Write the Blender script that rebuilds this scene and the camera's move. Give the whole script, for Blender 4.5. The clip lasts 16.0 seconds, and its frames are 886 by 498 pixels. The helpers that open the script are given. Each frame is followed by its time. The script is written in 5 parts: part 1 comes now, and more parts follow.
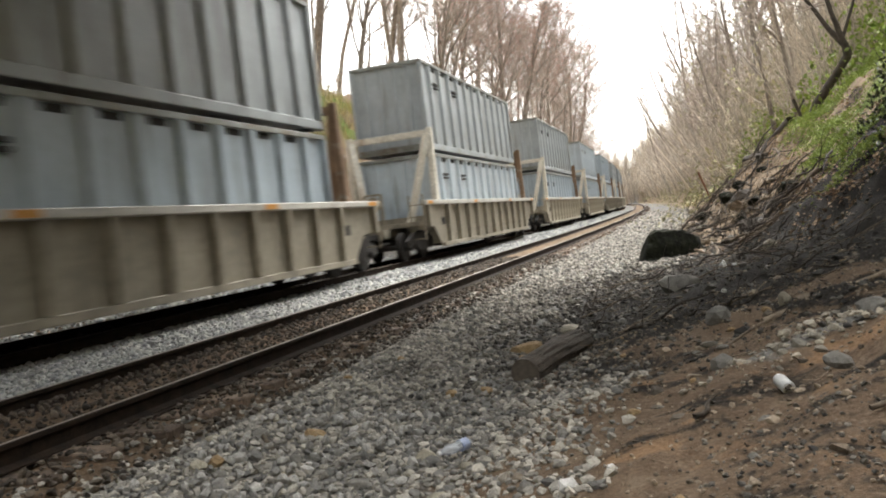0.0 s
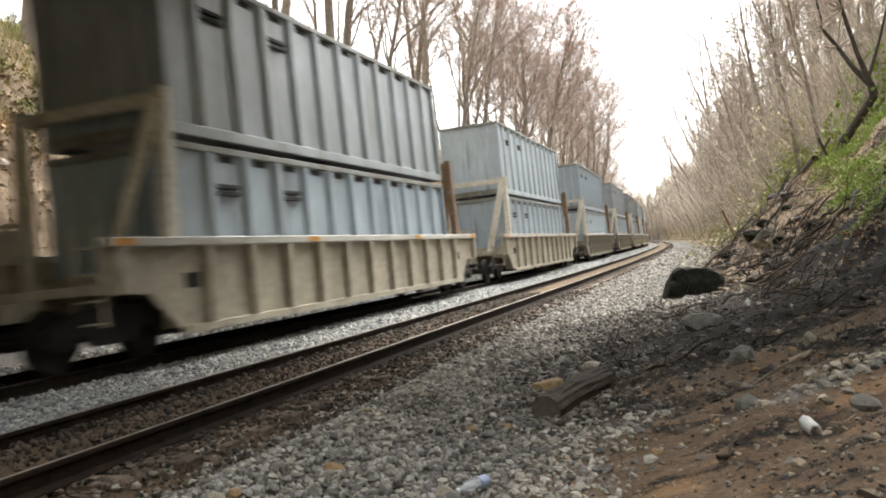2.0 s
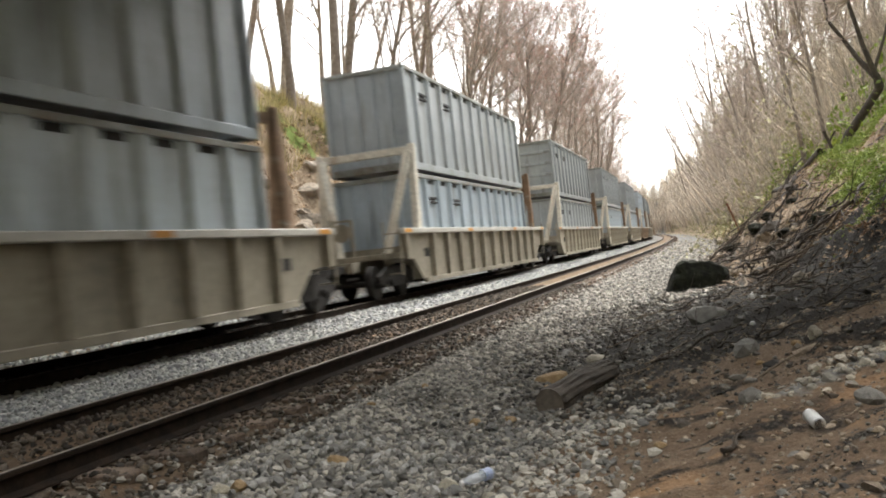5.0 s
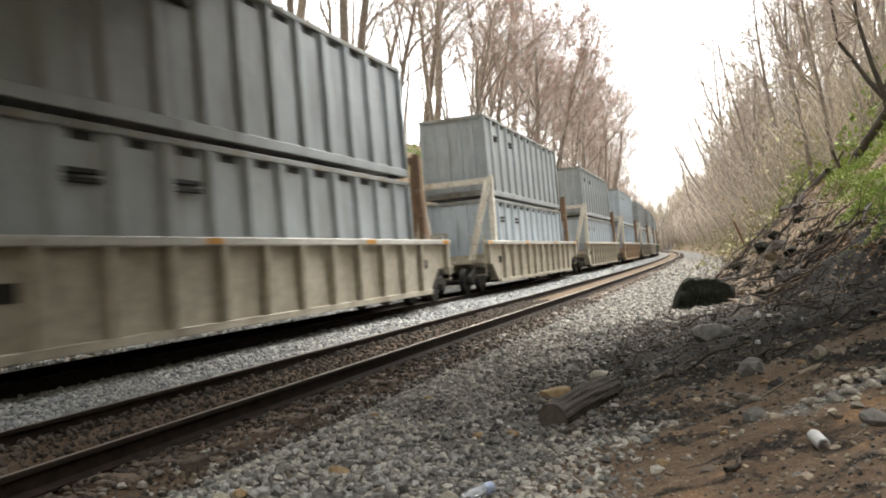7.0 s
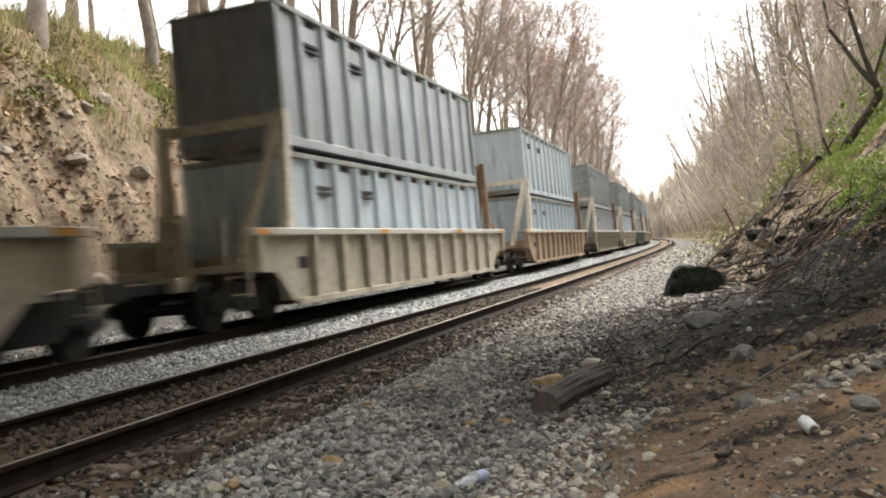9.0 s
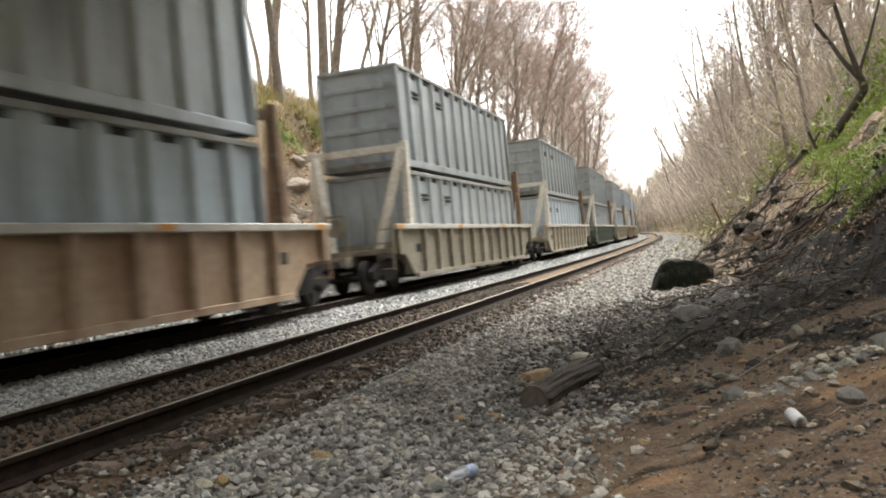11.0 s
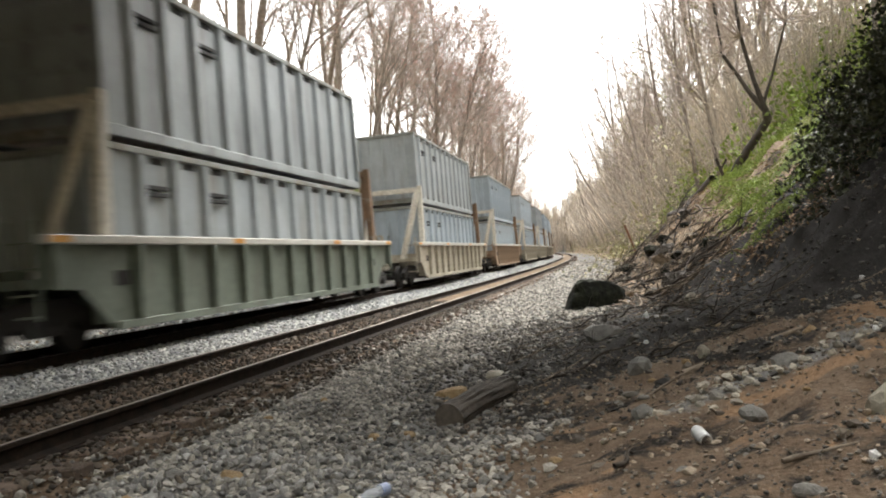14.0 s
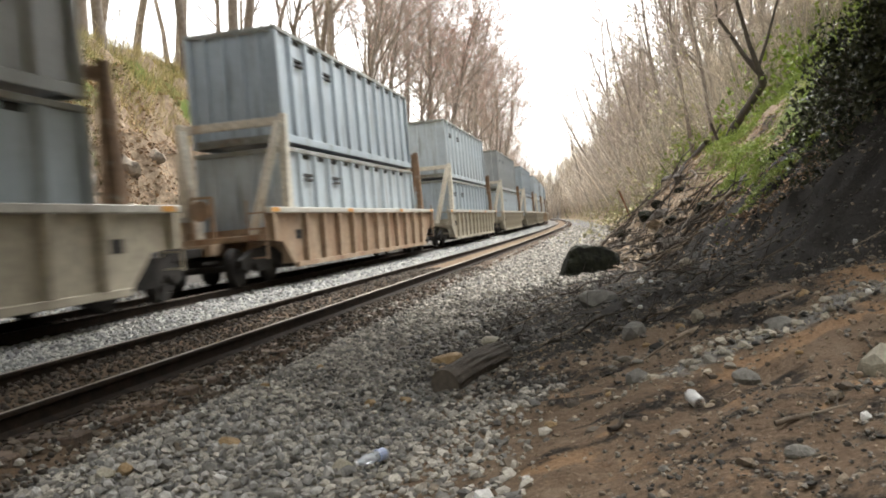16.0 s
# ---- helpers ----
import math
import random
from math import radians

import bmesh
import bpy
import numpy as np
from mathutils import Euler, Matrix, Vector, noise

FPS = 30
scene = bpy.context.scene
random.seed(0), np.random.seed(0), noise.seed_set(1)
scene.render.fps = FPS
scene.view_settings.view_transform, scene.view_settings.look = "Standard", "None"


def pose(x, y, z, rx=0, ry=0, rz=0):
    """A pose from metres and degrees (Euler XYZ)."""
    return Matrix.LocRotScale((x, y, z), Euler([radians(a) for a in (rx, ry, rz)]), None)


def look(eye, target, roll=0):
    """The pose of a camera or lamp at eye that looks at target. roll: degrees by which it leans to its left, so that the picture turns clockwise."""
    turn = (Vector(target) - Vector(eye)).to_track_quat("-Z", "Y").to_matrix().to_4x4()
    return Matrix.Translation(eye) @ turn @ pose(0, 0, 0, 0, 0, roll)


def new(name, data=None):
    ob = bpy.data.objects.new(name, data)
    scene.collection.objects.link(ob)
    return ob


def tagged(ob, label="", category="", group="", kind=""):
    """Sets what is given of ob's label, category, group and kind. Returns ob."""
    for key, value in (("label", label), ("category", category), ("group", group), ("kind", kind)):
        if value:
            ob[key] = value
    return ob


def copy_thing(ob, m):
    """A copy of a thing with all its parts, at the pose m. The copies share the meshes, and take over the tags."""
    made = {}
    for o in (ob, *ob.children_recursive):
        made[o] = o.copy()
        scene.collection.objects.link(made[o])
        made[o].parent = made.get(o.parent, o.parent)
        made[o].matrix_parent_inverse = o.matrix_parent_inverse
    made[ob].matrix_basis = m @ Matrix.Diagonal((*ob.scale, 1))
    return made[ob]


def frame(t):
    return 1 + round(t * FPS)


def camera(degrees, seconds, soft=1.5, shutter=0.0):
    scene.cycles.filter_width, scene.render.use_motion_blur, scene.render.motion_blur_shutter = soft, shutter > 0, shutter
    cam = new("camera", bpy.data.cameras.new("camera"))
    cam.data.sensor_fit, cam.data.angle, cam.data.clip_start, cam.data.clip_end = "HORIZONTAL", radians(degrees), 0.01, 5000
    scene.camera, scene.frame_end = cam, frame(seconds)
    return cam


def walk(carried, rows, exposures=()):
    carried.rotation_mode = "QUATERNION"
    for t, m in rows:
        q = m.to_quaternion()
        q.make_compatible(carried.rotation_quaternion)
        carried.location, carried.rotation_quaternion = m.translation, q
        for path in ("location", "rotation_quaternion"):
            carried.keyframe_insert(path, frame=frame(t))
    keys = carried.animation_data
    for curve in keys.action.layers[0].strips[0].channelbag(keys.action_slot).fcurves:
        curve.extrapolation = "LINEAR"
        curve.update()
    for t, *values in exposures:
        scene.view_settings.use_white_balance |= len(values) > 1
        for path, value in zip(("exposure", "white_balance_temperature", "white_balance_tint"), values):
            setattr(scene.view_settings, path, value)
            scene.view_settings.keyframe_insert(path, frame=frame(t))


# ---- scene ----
cam = camera(54.49, 16.0, soft=1.9, shutter=0.5)
walk(cam, [
    (0, pose(0, 0, 1.14, 87.959, 5.486, 16.405)),
    (0.5, pose(0, 0, 1.14, 88.421, 4.895, 16.508)),
    (1, pose(0, 0, 1.14, 88.575, 4.648, 17.510)),
    (1.5, pose(0, 0, 1.14, 89.767, 4.317, 17.457)),
    (2, pose(0, 0, 1.14, 90.381, 4.696, 17.876)),
    (2.5, pose(0, 0, 1.14, 90.437, 4.374, 17.276)),
    (3, pose(0, 0, 1.14, 90.285, 4.165, 17.494)),
    (5.5, pose(0, 0, 1.14, 89.901, 4.695, 18.261)),
    (6, pose(0, 0, 1.14, 89.794, 4.152, 18.104)),
    (6.5, pose(0, 0, 1.14, 90.162, 3.272, 18.036)),
    (7, pose(0, 0, 1.14, 90.785, 3.540, 18.522)),
    (7.5, pose(0, 0, 1.14, 88.958, 3.854, 18.955)),
    (8, pose(0, 0, 1.14, 88.627, 3.955, 18.350)),
    (8.5, pose(0, 0, 1.14, 88.888, 3.779, 18.236)),
    (9, pose(0, 0, 1.14, 90.020, 3.846, 17.996)),
    (11.5, pose(0, 0, 1.14, 89.434, 4.172, 16.567)),
    (12, pose(0, 0, 1.14, 89.345, 4.519, 14.923)),
    (12.5, pose(0, 0, 1.14, 89.872, 4.528, 13.943)),
    (13, pose(0, 0, 1.14, 90.819, 4.020, 13.479)),
    (13.5, pose(0, 0, 1.14, 89.547, 3.647, 12.896)),
    (14, pose(0, 0, 1.14, 90.451, 3.108, 11.732)),
    (14.5, pose(0, 0, 1.14, 88.833, 3.563, 11.176)),
    (15, pose(0, 0, 1.14, 88.805, 3.798, 11.148)),
    (15.5, pose(0, 0, 1.14, 88.366, 3.634, 11.338)),
    (16, pose(0, 0, 1.14, 88.221, 3.498, 11.376)),
])

# ---------------------------------------------------------------- light
SUN_EL, SUN_AZ = radians(52), radians(12)
world = bpy.data.worlds.new("overcast_sky")
scene.world = world
world.use_nodes = True
wn, wl = world.node_tree.nodes, world.node_tree.links
sky = wn.new("ShaderNodeTexSky")
sky.sky_type = "NISHITA"
sky.sun_disc = False
sky.sun_elevation, sky.sun_rotation = SUN_EL, SUN_AZ
sky.dust_density, sky.air_density, sky.ozone_density = 4.0, 1.0, 1.0
pale = wn.new("ShaderNodeHueSaturation")
pale.inputs["Saturation"].default_value = 0.16
wl.new(sky.outputs[0], pale.inputs["Color"])
warm = wn.new("ShaderNodeMix")
warm.data_type, warm.blend_type = "RGBA", "MULTIPLY"
warm.inputs["Factor"].default_value, warm.inputs["B"].default_value = 1.0, (0.975, 0.975, 0.94, 1)
wl.new(pale.outputs[0], warm.inputs["A"])
wl.new(warm.outputs["Result"], wn["Background"].inputs[0])
wn["Background"].inputs[1].default_value = 0.15
sun = new("sun", bpy.data.lights.new("sun", "SUN"))
sun.data.energy, sun.data.angle, sun.data.color = 0.7, radians(40), (1.0, 0.95, 0.88)
sun.matrix_world = look((0, 0, 60), (-math.sin(SUN_AZ) * 40, -math.cos(SUN_AZ) * 40, 60 - 40 * math.tan(SUN_EL)))
scene.view_settings.exposure = 2.05


# ---------------------------------------------------------------- helpers
def fast_mesh(name, verts, tris, mats=(), mat_index=None, smooth=False):
    """A mesh from numpy arrays of vertices and triangles."""
    v, f = np.asarray(verts, np.float32), np.asarray(tris, np.int32)
    me = bpy.data.meshes.new(name)
    me.vertices.add(len(v))
    me.vertices.foreach_set("co", v.ravel())
    me.loops.add(f.size)
    me.loops.foreach_set("vertex_index", f.ravel())
    me.polygons.add(len(f))
    me.polygons.foreach_set("loop_start", np.arange(0, f.size, f.shape[1], dtype=np.int32))
    for m in mats:
        me.materials.append(m)
    if mat_index is not None:
        me.polygons.foreach_set("material_index", np.asarray(mat_index, np.int32))
    me.polygons.foreach_set("use_smooth", np.full(len(f), smooth))
    me.update(calc_edges=True)
    me.validate()
    return me


def box(bm, x0, x1, y0, y1, z0, z1):
    vs = [bm.verts.new(p) for p in ((x0, y0, z0), (x1, y0, z0), (x1, y1, z0), (x0, y1, z0), (x0, y0, z1), (x1, y0, z1), (x1, y1, z1), (x0, y1, z1))]
    for f in ((3, 2, 1, 0), (4, 5, 6, 7), (0, 1, 5, 4), (1, 2, 6, 5), (2, 3, 7, 6), (3, 0, 4, 7)):
        bm.faces.new([vs[i] for i in f])
    return bm


def bevelled(bm, width=0.012):
    bmesh.ops.bevel(bm, geom=list(bm.edges), offset=width, segments=1, affect="EDGES")
    return bm


def beam(bm, a, b, w, h):
    """A straight bar of section w x h from a to b."""
    a, b = Vector(a), Vector(b)
    d = (b - a).normalized()
    side = d.cross(Vector((0, 0, 1)) if abs(d.z) < 0.95 else Vector((0, 1, 0))).normalized() * w / 2
    upv = side.cross(d).normalized() * h / 2
    vs = [bm.verts.new(p + s * side + u * upv) for p in (a, b) for s, u in ((-1, -1), (1, -1), (1, 1), (-1, 1))]
    for f in ((0, 1, 2, 3), (7, 6, 5, 4), (0, 4, 5, 1), (1, 5, 6, 2), (2, 6, 7, 3), (3, 7, 4, 0)):
        bm.faces.new([vs[i] for i in f])
    bmesh.ops.recalc_face_normals(bm, faces=bm.faces)
    return bm


def prism(bm, outline, axis, a, b):
    """An outline of 2D points pushed along an axis from a to b."""
    def at(p, q):
        return {"x": (q, p[0], p[1]), "y": (p[0], q, p[1]), "z": (p[0], p[1], q)}[axis]
    lo, hi = [bm.verts.new(at(p, a)) for p in outline], [bm.verts.new(at(p, b)) for p in outline]
    n = len(outline)
    bm.faces.new(lo), bm.faces.new(hi[::-1])
    for i in range(n):
        bm.faces.new((lo[i], hi[i], hi[(i + 1) % n], lo[(i + 1) % n]))
    bmesh.ops.recalc_face_normals(bm, faces=bm.faces)
    return bm


def cyl(bm, centre, axis, r, depth, n=14, r2=None):
    m = Matrix.Translation(centre) @ {"x": pose(0, 0, 0, 0, 90, 0), "y": pose(0, 0, 0, 90, 0, 0), "z": Matrix()}[axis]
    bmesh.ops.create_cone(bm, cap_ends=True, segments=n, radius1=r, radius2=r if r2 is None else r2, depth=depth, matrix=m)
    return bm


def finish(name, bm, material):
    me = bpy.data.meshes.new(name)
    bm.to_mesh(me)
    bm.free()
    for m in material if isinstance(material, (list, tuple)) else (material,):
        me.materials.append(m)
    return me


def part(name, bm, material, parent, label=""):
    me = bm if isinstance(bm, bpy.types.Mesh) else finish(name, bm, material)
    ob = new(name, me)
    ob.parent = parent
    return tagged(ob, label)


def again(ob, m, parent=None):
    """Another piece on the same mesh."""
    o = new(ob.name.split(".")[0], ob.data)
    o.parent = parent or ob.parent
    o.matrix_basis = m
    return o


# ---------------------------------------------------------------- materials
def material(name, a, b, scale=6.0, rough=(0.7, 0.95), bump=0.3, bump_scale=None, metal=0.0, fine=0.25, stain=None, stain_scale=(1, 1, 1), stain_at=(0.5, 0.65), island=0.0, each=0.0, spec=0.4, coords="Object"):
    """Two colours mixed by a broad and a fine grain, with an optional third as stains or streaks."""
    m = bpy.data.materials.new(name)
    m.use_nodes = True
    n, l = m.node_tree.nodes, m.node_tree.links
    p = n["Principled BSDF"]
    tc = n.new("ShaderNodeTexCoord")

    def grain(s, detail=6.0, stretch=None):
        t = n.new("ShaderNodeTexNoise")
        t.inputs["Scale"].default_value, t.inputs["Detail"].default_value, t.inputs["Roughness"].default_value = s, detail, 0.6
        if stretch:
            mp = n.new("ShaderNodeMapping")
            mp.inputs["Scale"].default_value = stretch
            l.new(tc.outputs[coords], mp.inputs[0])
            l.new(mp.outputs[0], t.inputs["Vector"])
        else:
            l.new(tc.outputs[coords], t.inputs["Vector"])
        return t

    def mix(fac, c1, c2, mode="MIX"):
        x = n.new("ShaderNodeMix")
        x.data_type, x.blend_type = "RGBA", mode
        for socket, value in ((x.inputs["Factor"], fac), (x.inputs["A"], c1), (x.inputs["B"], c2)):
            if isinstance(value, bpy.types.NodeSocket):
                l.new(value, socket)
            elif isinstance(value, tuple):
                socket.default_value = (*value, 1) if len(value) == 3 else value
            else:
                socket.default_value = value
        return x.outputs["Result"]

    def band(src, lo, hi, to0=0.0, to1=1.0):
        r = n.new("ShaderNodeMapRange")
        r.inputs["From Min"].default_value, r.inputs["From Max"].default_value = lo, hi
        r.inputs["To Min"].default_value, r.inputs["To Max"].default_value = to0, to1
        l.new(src, r.inputs["Value"])
        return r.outputs[0]

    broad, small = grain(scale), grain(scale * 9, 4.0)
    col = mix(band(broad.outputs[0], 0.35, 0.65), a, b)
    if stain:
        st = grain(scale * 1.3, 5.0, stain_scale)
        col = mix(band(st.outputs[0], *stain_at), col, stain)
    col = mix(1.0, col, mix(band(small.outputs[0], 0.3, 0.7), (1 - fine,) * 3, (1 + fine,) * 3), "MULTIPLY")
    if island:
        geo = n.new("ShaderNodeNewGeometry")
        col = mix(1.0, col, mix(geo.outputs["Random Per Island"], (1 - island,) * 3, ((1 + island) * 1.05, 1 + island, (1 + island) * 0.90)), "MULTIPLY")
    if each:
        info = n.new("ShaderNodeObjectInfo")
        col = mix(1.0, col, mix(info.outputs["Random"], (1 - each,) * 3, (1 + each,) * 3), "MULTIPLY")
    l.new(col, p.inputs["Base Color"])
    l.new(band(small.outputs[0], 0.3, 0.7, *rough), p.inputs["Roughness"])
    p.inputs["Metallic"].default_value = metal
    p.inputs["Specular IOR Level"].default_value = spec
    if bump:
        bp = n.new("ShaderNodeBump")
        bp.inputs["Strength"].default_value, bp.inputs["Distance"].default_value = bump, 0.02
        src = grain(bump_scale or scale * 9, 8.0)
        l.new(src.outputs[0], bp.inputs["Height"])
        l.new(bp.outputs[0], p.inputs["Normal"])
    return m


def container_paint(name, a, b, rust=(0.085, 0.072, 0.055)):
    return material(name, a, b, 0.8, (0.30, 0.38), 0.012, 3.0, 0.0, 0.06, rust, (1.6, 1.6, 0.22), (0.52, 0.78), spec=0.34)


M_BOX = [container_paint("box_paint_pale", (0.52, 0.60, 0.66), (0.42, 0.48, 0.53)),
         container_paint("box_paint_blue_grey", (0.41, 0.485, 0.55), (0.33, 0.39, 0.44)),
         container_paint("box_paint_grimy", (0.35, 0.385, 0.40), (0.26, 0.285, 0.295)),
         container_paint("box_paint_worn", (0.40, 0.44, 0.465), (0.29, 0.32, 0.335), (0.20, 0.18, 0.13))]
M_FRAME = material("box_frame", (0.26, 0.28, 0.27), (0.18, 0.18, 0.16), 1.2, (0.5, 0.8), 0.15, stain=(0.17, 0.10, 0.05), stain_at=(0.55, 0.75))
M_SLOT = material("dark_slot", (0.012, 0.012, 0.012), (0.02, 0.02, 0.02), 3.0)
M_WELL = [material("well_paint_cream", (0.46, 0.42, 0.335), (0.36, 0.325, 0.255), 0.7, (0.6, 0.85), 0.15, 6.0, stain=(0.20, 0.16, 0.11), stain_scale=(1.5, 1.5, 0.3), stain_at=(0.5, 0.75)),
          material("well_paint_tan", (0.30, 0.268, 0.21), (0.23, 0.206, 0.158), 0.7, (0.6, 0.85), 0.15, 6.0, stain=(0.13, 0.11, 0.08), stain_scale=(1.5, 1.5, 0.3), stain_at=(0.5, 0.75)),
          material("well_paint_rusty", (0.42, 0.33, 0.24), (0.33, 0.23, 0.15), 0.7, (0.65, 0.9), 0.15, 6.0, stain=(0.22, 0.11, 0.06), stain_scale=(1.5, 1.5, 0.3), stain_at=(0.45, 0.7))]
M_WELL.append(material("well_paint_green", (0.17, 0.20, 0.16), (0.12, 0.14, 0.11), 0.7, (0.6, 0.85), 0.15, 6.0, stain=(0.09, 0.08, 0.06), stain_scale=(1.5, 1.5, 0.3), stain_at=(0.5, 0.75)))
M_SILL = material("sill_paint", (0.50, 0.49, 0.45), (0.40, 0.39, 0.35), 1.0, (0.5, 0.75), 0.12, stain=(0.22, 0.15, 0.10), stain_scale=(2, 0.4, 2), stain_at=(0.58, 0.75))
M_AMBER = material("reflective_amber", (0.55, 0.27, 0.04), (0.45, 0.20, 0.03), 4.0, (0.4, 0.6), 0.05)
M_IRON = material("grimy_iron", (0.011, 0.010, 0.009), (0.022, 0.018, 0.015), 5.0, (0.6, 0.9), 0.3, metal=0.2)
M_BRACE = material("brace_paint", (0.66, 0.63, 0.55), (0.52, 0.48, 0.40), 1.2, (0.55, 0.8), 0.12, stain=(0.30, 0.19, 0.11), stain_scale=(1, 1, 0.4), stain_at=(0.58, 0.75))
M_BRACE_RUST = material("brace_rust", (0.24, 0.15, 0.09), (0.16, 0.10, 0.06), 1.5, (0.7, 0.9), 0.2, stain=(0.32, 0.29, 0.24), stain_at=(0.58, 0.7))
M_RAIL = material("rail_side_rust", (0.017, 0.013, 0.011), (0.032, 0.022, 0.016), 7.0, (0.85, 0.97), 0.25, spec=0.12)
M_HEAD = material("rail_head", (0.40, 0.35, 0.30), (0.30, 0.25, 0.20), 5.0, (0.42, 0.6), 0.05, metal=0.75)
M_TIE = material("weathered_tie", (0.11, 0.078, 0.056), (0.19, 0.14, 0.105), 5.0, (0.8, 0.95), 0.6, each=0.35, stain=(0.04, 0.03, 0.025), stain_scale=(0.3, 2, 1))
M_STONE = material("ballast_stone", (0.21, 0.204, 0.194), (0.33, 0.32, 0.305), 9.0, (0.75, 0.95), 0.4, island=0.6)
M_STONE_PALE = material("ballast_stone_pale", (0.27, 0.285, 0.30), (0.37, 0.39, 0.41), 9.0, (0.75, 0.95), 0.4, island=0.45)
M_PALE_RUBBLE = material("pale_rubble", (0.24, 0.225, 0.195), (0.37, 0.35, 0.31), 9.0, (0.8, 0.95), 0.4, island=0.45)
M_GRIT = material("oily_grit", (0.055, 0.045, 0.037), (0.105, 0.088, 0.073), 9.0, (0.75, 0.95), 0.4, island=0.6)
M_STONE_BROWN = material("soil_stone", (0.15, 0.122, 0.095), (0.25, 0.213, 0.175), 9.0, (0.8, 0.95), 0.4, island=0.6)
M_STONE_SOOT = material("sooty_stone", (0.075, 0.071, 0.067), (0.15, 0.143, 0.134), 9.0, (0.75, 0.95), 0.4, island=0.75)
# coal-stained stone, used too as painted shade on the ballast under the train
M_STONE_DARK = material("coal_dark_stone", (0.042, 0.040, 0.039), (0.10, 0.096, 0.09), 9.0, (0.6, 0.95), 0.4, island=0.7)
M_BARK = material("grey_bark", (0.24, 0.195, 0.16), (0.36, 0.31, 0.27), 4.0, (0.85, 0.97), 0.6, each=0.25)
M_TWIG = material("twig_bark", (0.36, 0.29, 0.25), (0.46, 0.39, 0.34), 3.0, (0.85, 0.97), 0.0, each=0.2)
M_BUD = material("red_buds", (0.50, 0.25, 0.23), (0.58, 0.36, 0.33), 2.0, (0.7, 0.9), 0.0, island=0.3)
M_BRUSH = material("pale_brush", (0.42, 0.37, 0.325), (0.54, 0.485, 0.42), 1.5, (0.85, 0.97), 0.0, island=0.35)
M_DARKBARK = material("dark_wet_bark", (0.045, 0.037, 0.030), (0.095, 0.078, 0.062), 6.0, (0.7, 0.95), 0.8)
M_DEAD = material("dead_wood", (0.12, 0.095, 0.075), (0.24, 0.20, 0.16), 6.0, (0.8, 0.95), 0.4, each=0.5, island=0.4)
M_LEAF_SPRING = material("spring_leaf", (0.21, 0.31, 0.05), (0.32, 0.40, 0.10), 3.0, (0.5, 0.7), 0.0, island=0.35)
M_LEAF_PALE = material("budding_leaf", (0.38, 0.38, 0.22), (0.45, 0.42, 0.27), 3.0, (0.6, 0.8), 0.0, island=0.3)
M_IVY = material("ivy_leaf", (0.022, 0.028, 0.014), (0.075, 0.082, 0.045), 3.0, (0.45, 0.65), 0.0, island=0.5, spec=0.25)
M_LITTER = material("leaf_litter", (0.30, 0.20, 0.13), (0.44, 0.33, 0.23), 5.0, (0.8, 0.95), 0.0, island=0.5)
M_GRASS = material("dry_grass", (0.52, 0.43, 0.26), (0.40, 0.38, 0.16), 0.6, (0.7, 0.9), 0.0, island=0.4)
M_HEADWALL = material("soot_dark_masonry", (0.05, 0.046, 0.042), (0.09, 0.082, 0.074), 0.5, (0.85, 0.97), 0.4, 4.0)
M_RUST = material("orange_rust", (0.25, 0.10, 0.045), (0.14, 0.07, 0.04), 9.0, (0.8, 0.95), 0.3)
M_TAN_STONE = material("tan_sandstone", (0.27, 0.18, 0.09), (0.36, 0.26, 0.15), 14.0, (0.8, 0.95), 0.5)
M_GREY_STONE = material("grey_field_stone", (0.12, 0.113, 0.10), (0.21, 0.20, 0.18), 10.0, (0.8, 0.95), 0.5, each=0.3)
M_PALE_STONE = material("pale_buff_stone", (0.25, 0.225, 0.175), (0.36, 0.33, 0.26), 10.0, (0.8, 0.95), 0.4, each=0.2)
M_CHIP = material("white_litter", (0.72, 0.71, 0.69), (0.60, 0.59, 0.57), 20.0, (0.5, 0.8), 0.2)
M_ALU = material("aluminium", (0.75, 0.75, 0.76), (0.62, 0.62, 0.63), 20.0, (0.2, 0.35), 0.05, metal=1.0)
M_CANPAINT = material("white_can_print", (0.62, 0.62, 0.60), (0.50, 0.50, 0.50), 18.0, (0.3, 0.5), 0.05)
M_BLUE = material("blue_wrapper", (0.28, 0.36, 0.60), (0.5, 0.55, 0.68), 30.0, (0.3, 0.5), 0.1)
M_CUT = material("sawn_log_end", (0.10, 0.085, 0.07), (0.16, 0.135, 0.11), 12.0, (0.85, 0.97), 0.4)


def clear_plastic():
    m = bpy.data.materials.new("clear_plastic")
    m.use_nodes = True
    p = m.node_tree.nodes["Principled BSDF"]
    p.inputs["Base Color"].default_value = (0.86, 0.90, 0.95, 1)
    p.inputs["Roughness"].default_value, p.inputs["Transmission Weight"].default_value, p.inputs["IOR"].default_value = 0.18, 0.55, 1.35
    return m


M_CLEAR = clear_plastic()
M_BANK_ROCK = material("bank_rock", (0.27, 0.22, 0.17), (0.42, 0.36, 0.29), 2.5, (0.85, 0.97), 0.8, 9.0, stain=(0.12, 0.10, 0.08), stain_at=(0.5, 0.65))
M_STONE_PIECE = material("ballast_piece", (0.24, 0.231, 0.217), (0.38, 0.368, 0.345), 1.2, (0.75, 0.95), 0.4, 9.0, each=0.55)
M_BLACK_ROCK = material("black_mossy_rock", (0.010, 0.010, 0.009), (0.028, 0.030, 0.020), 5.0, (0.85, 0.97), 0.7, 14.0, spec=0.08)


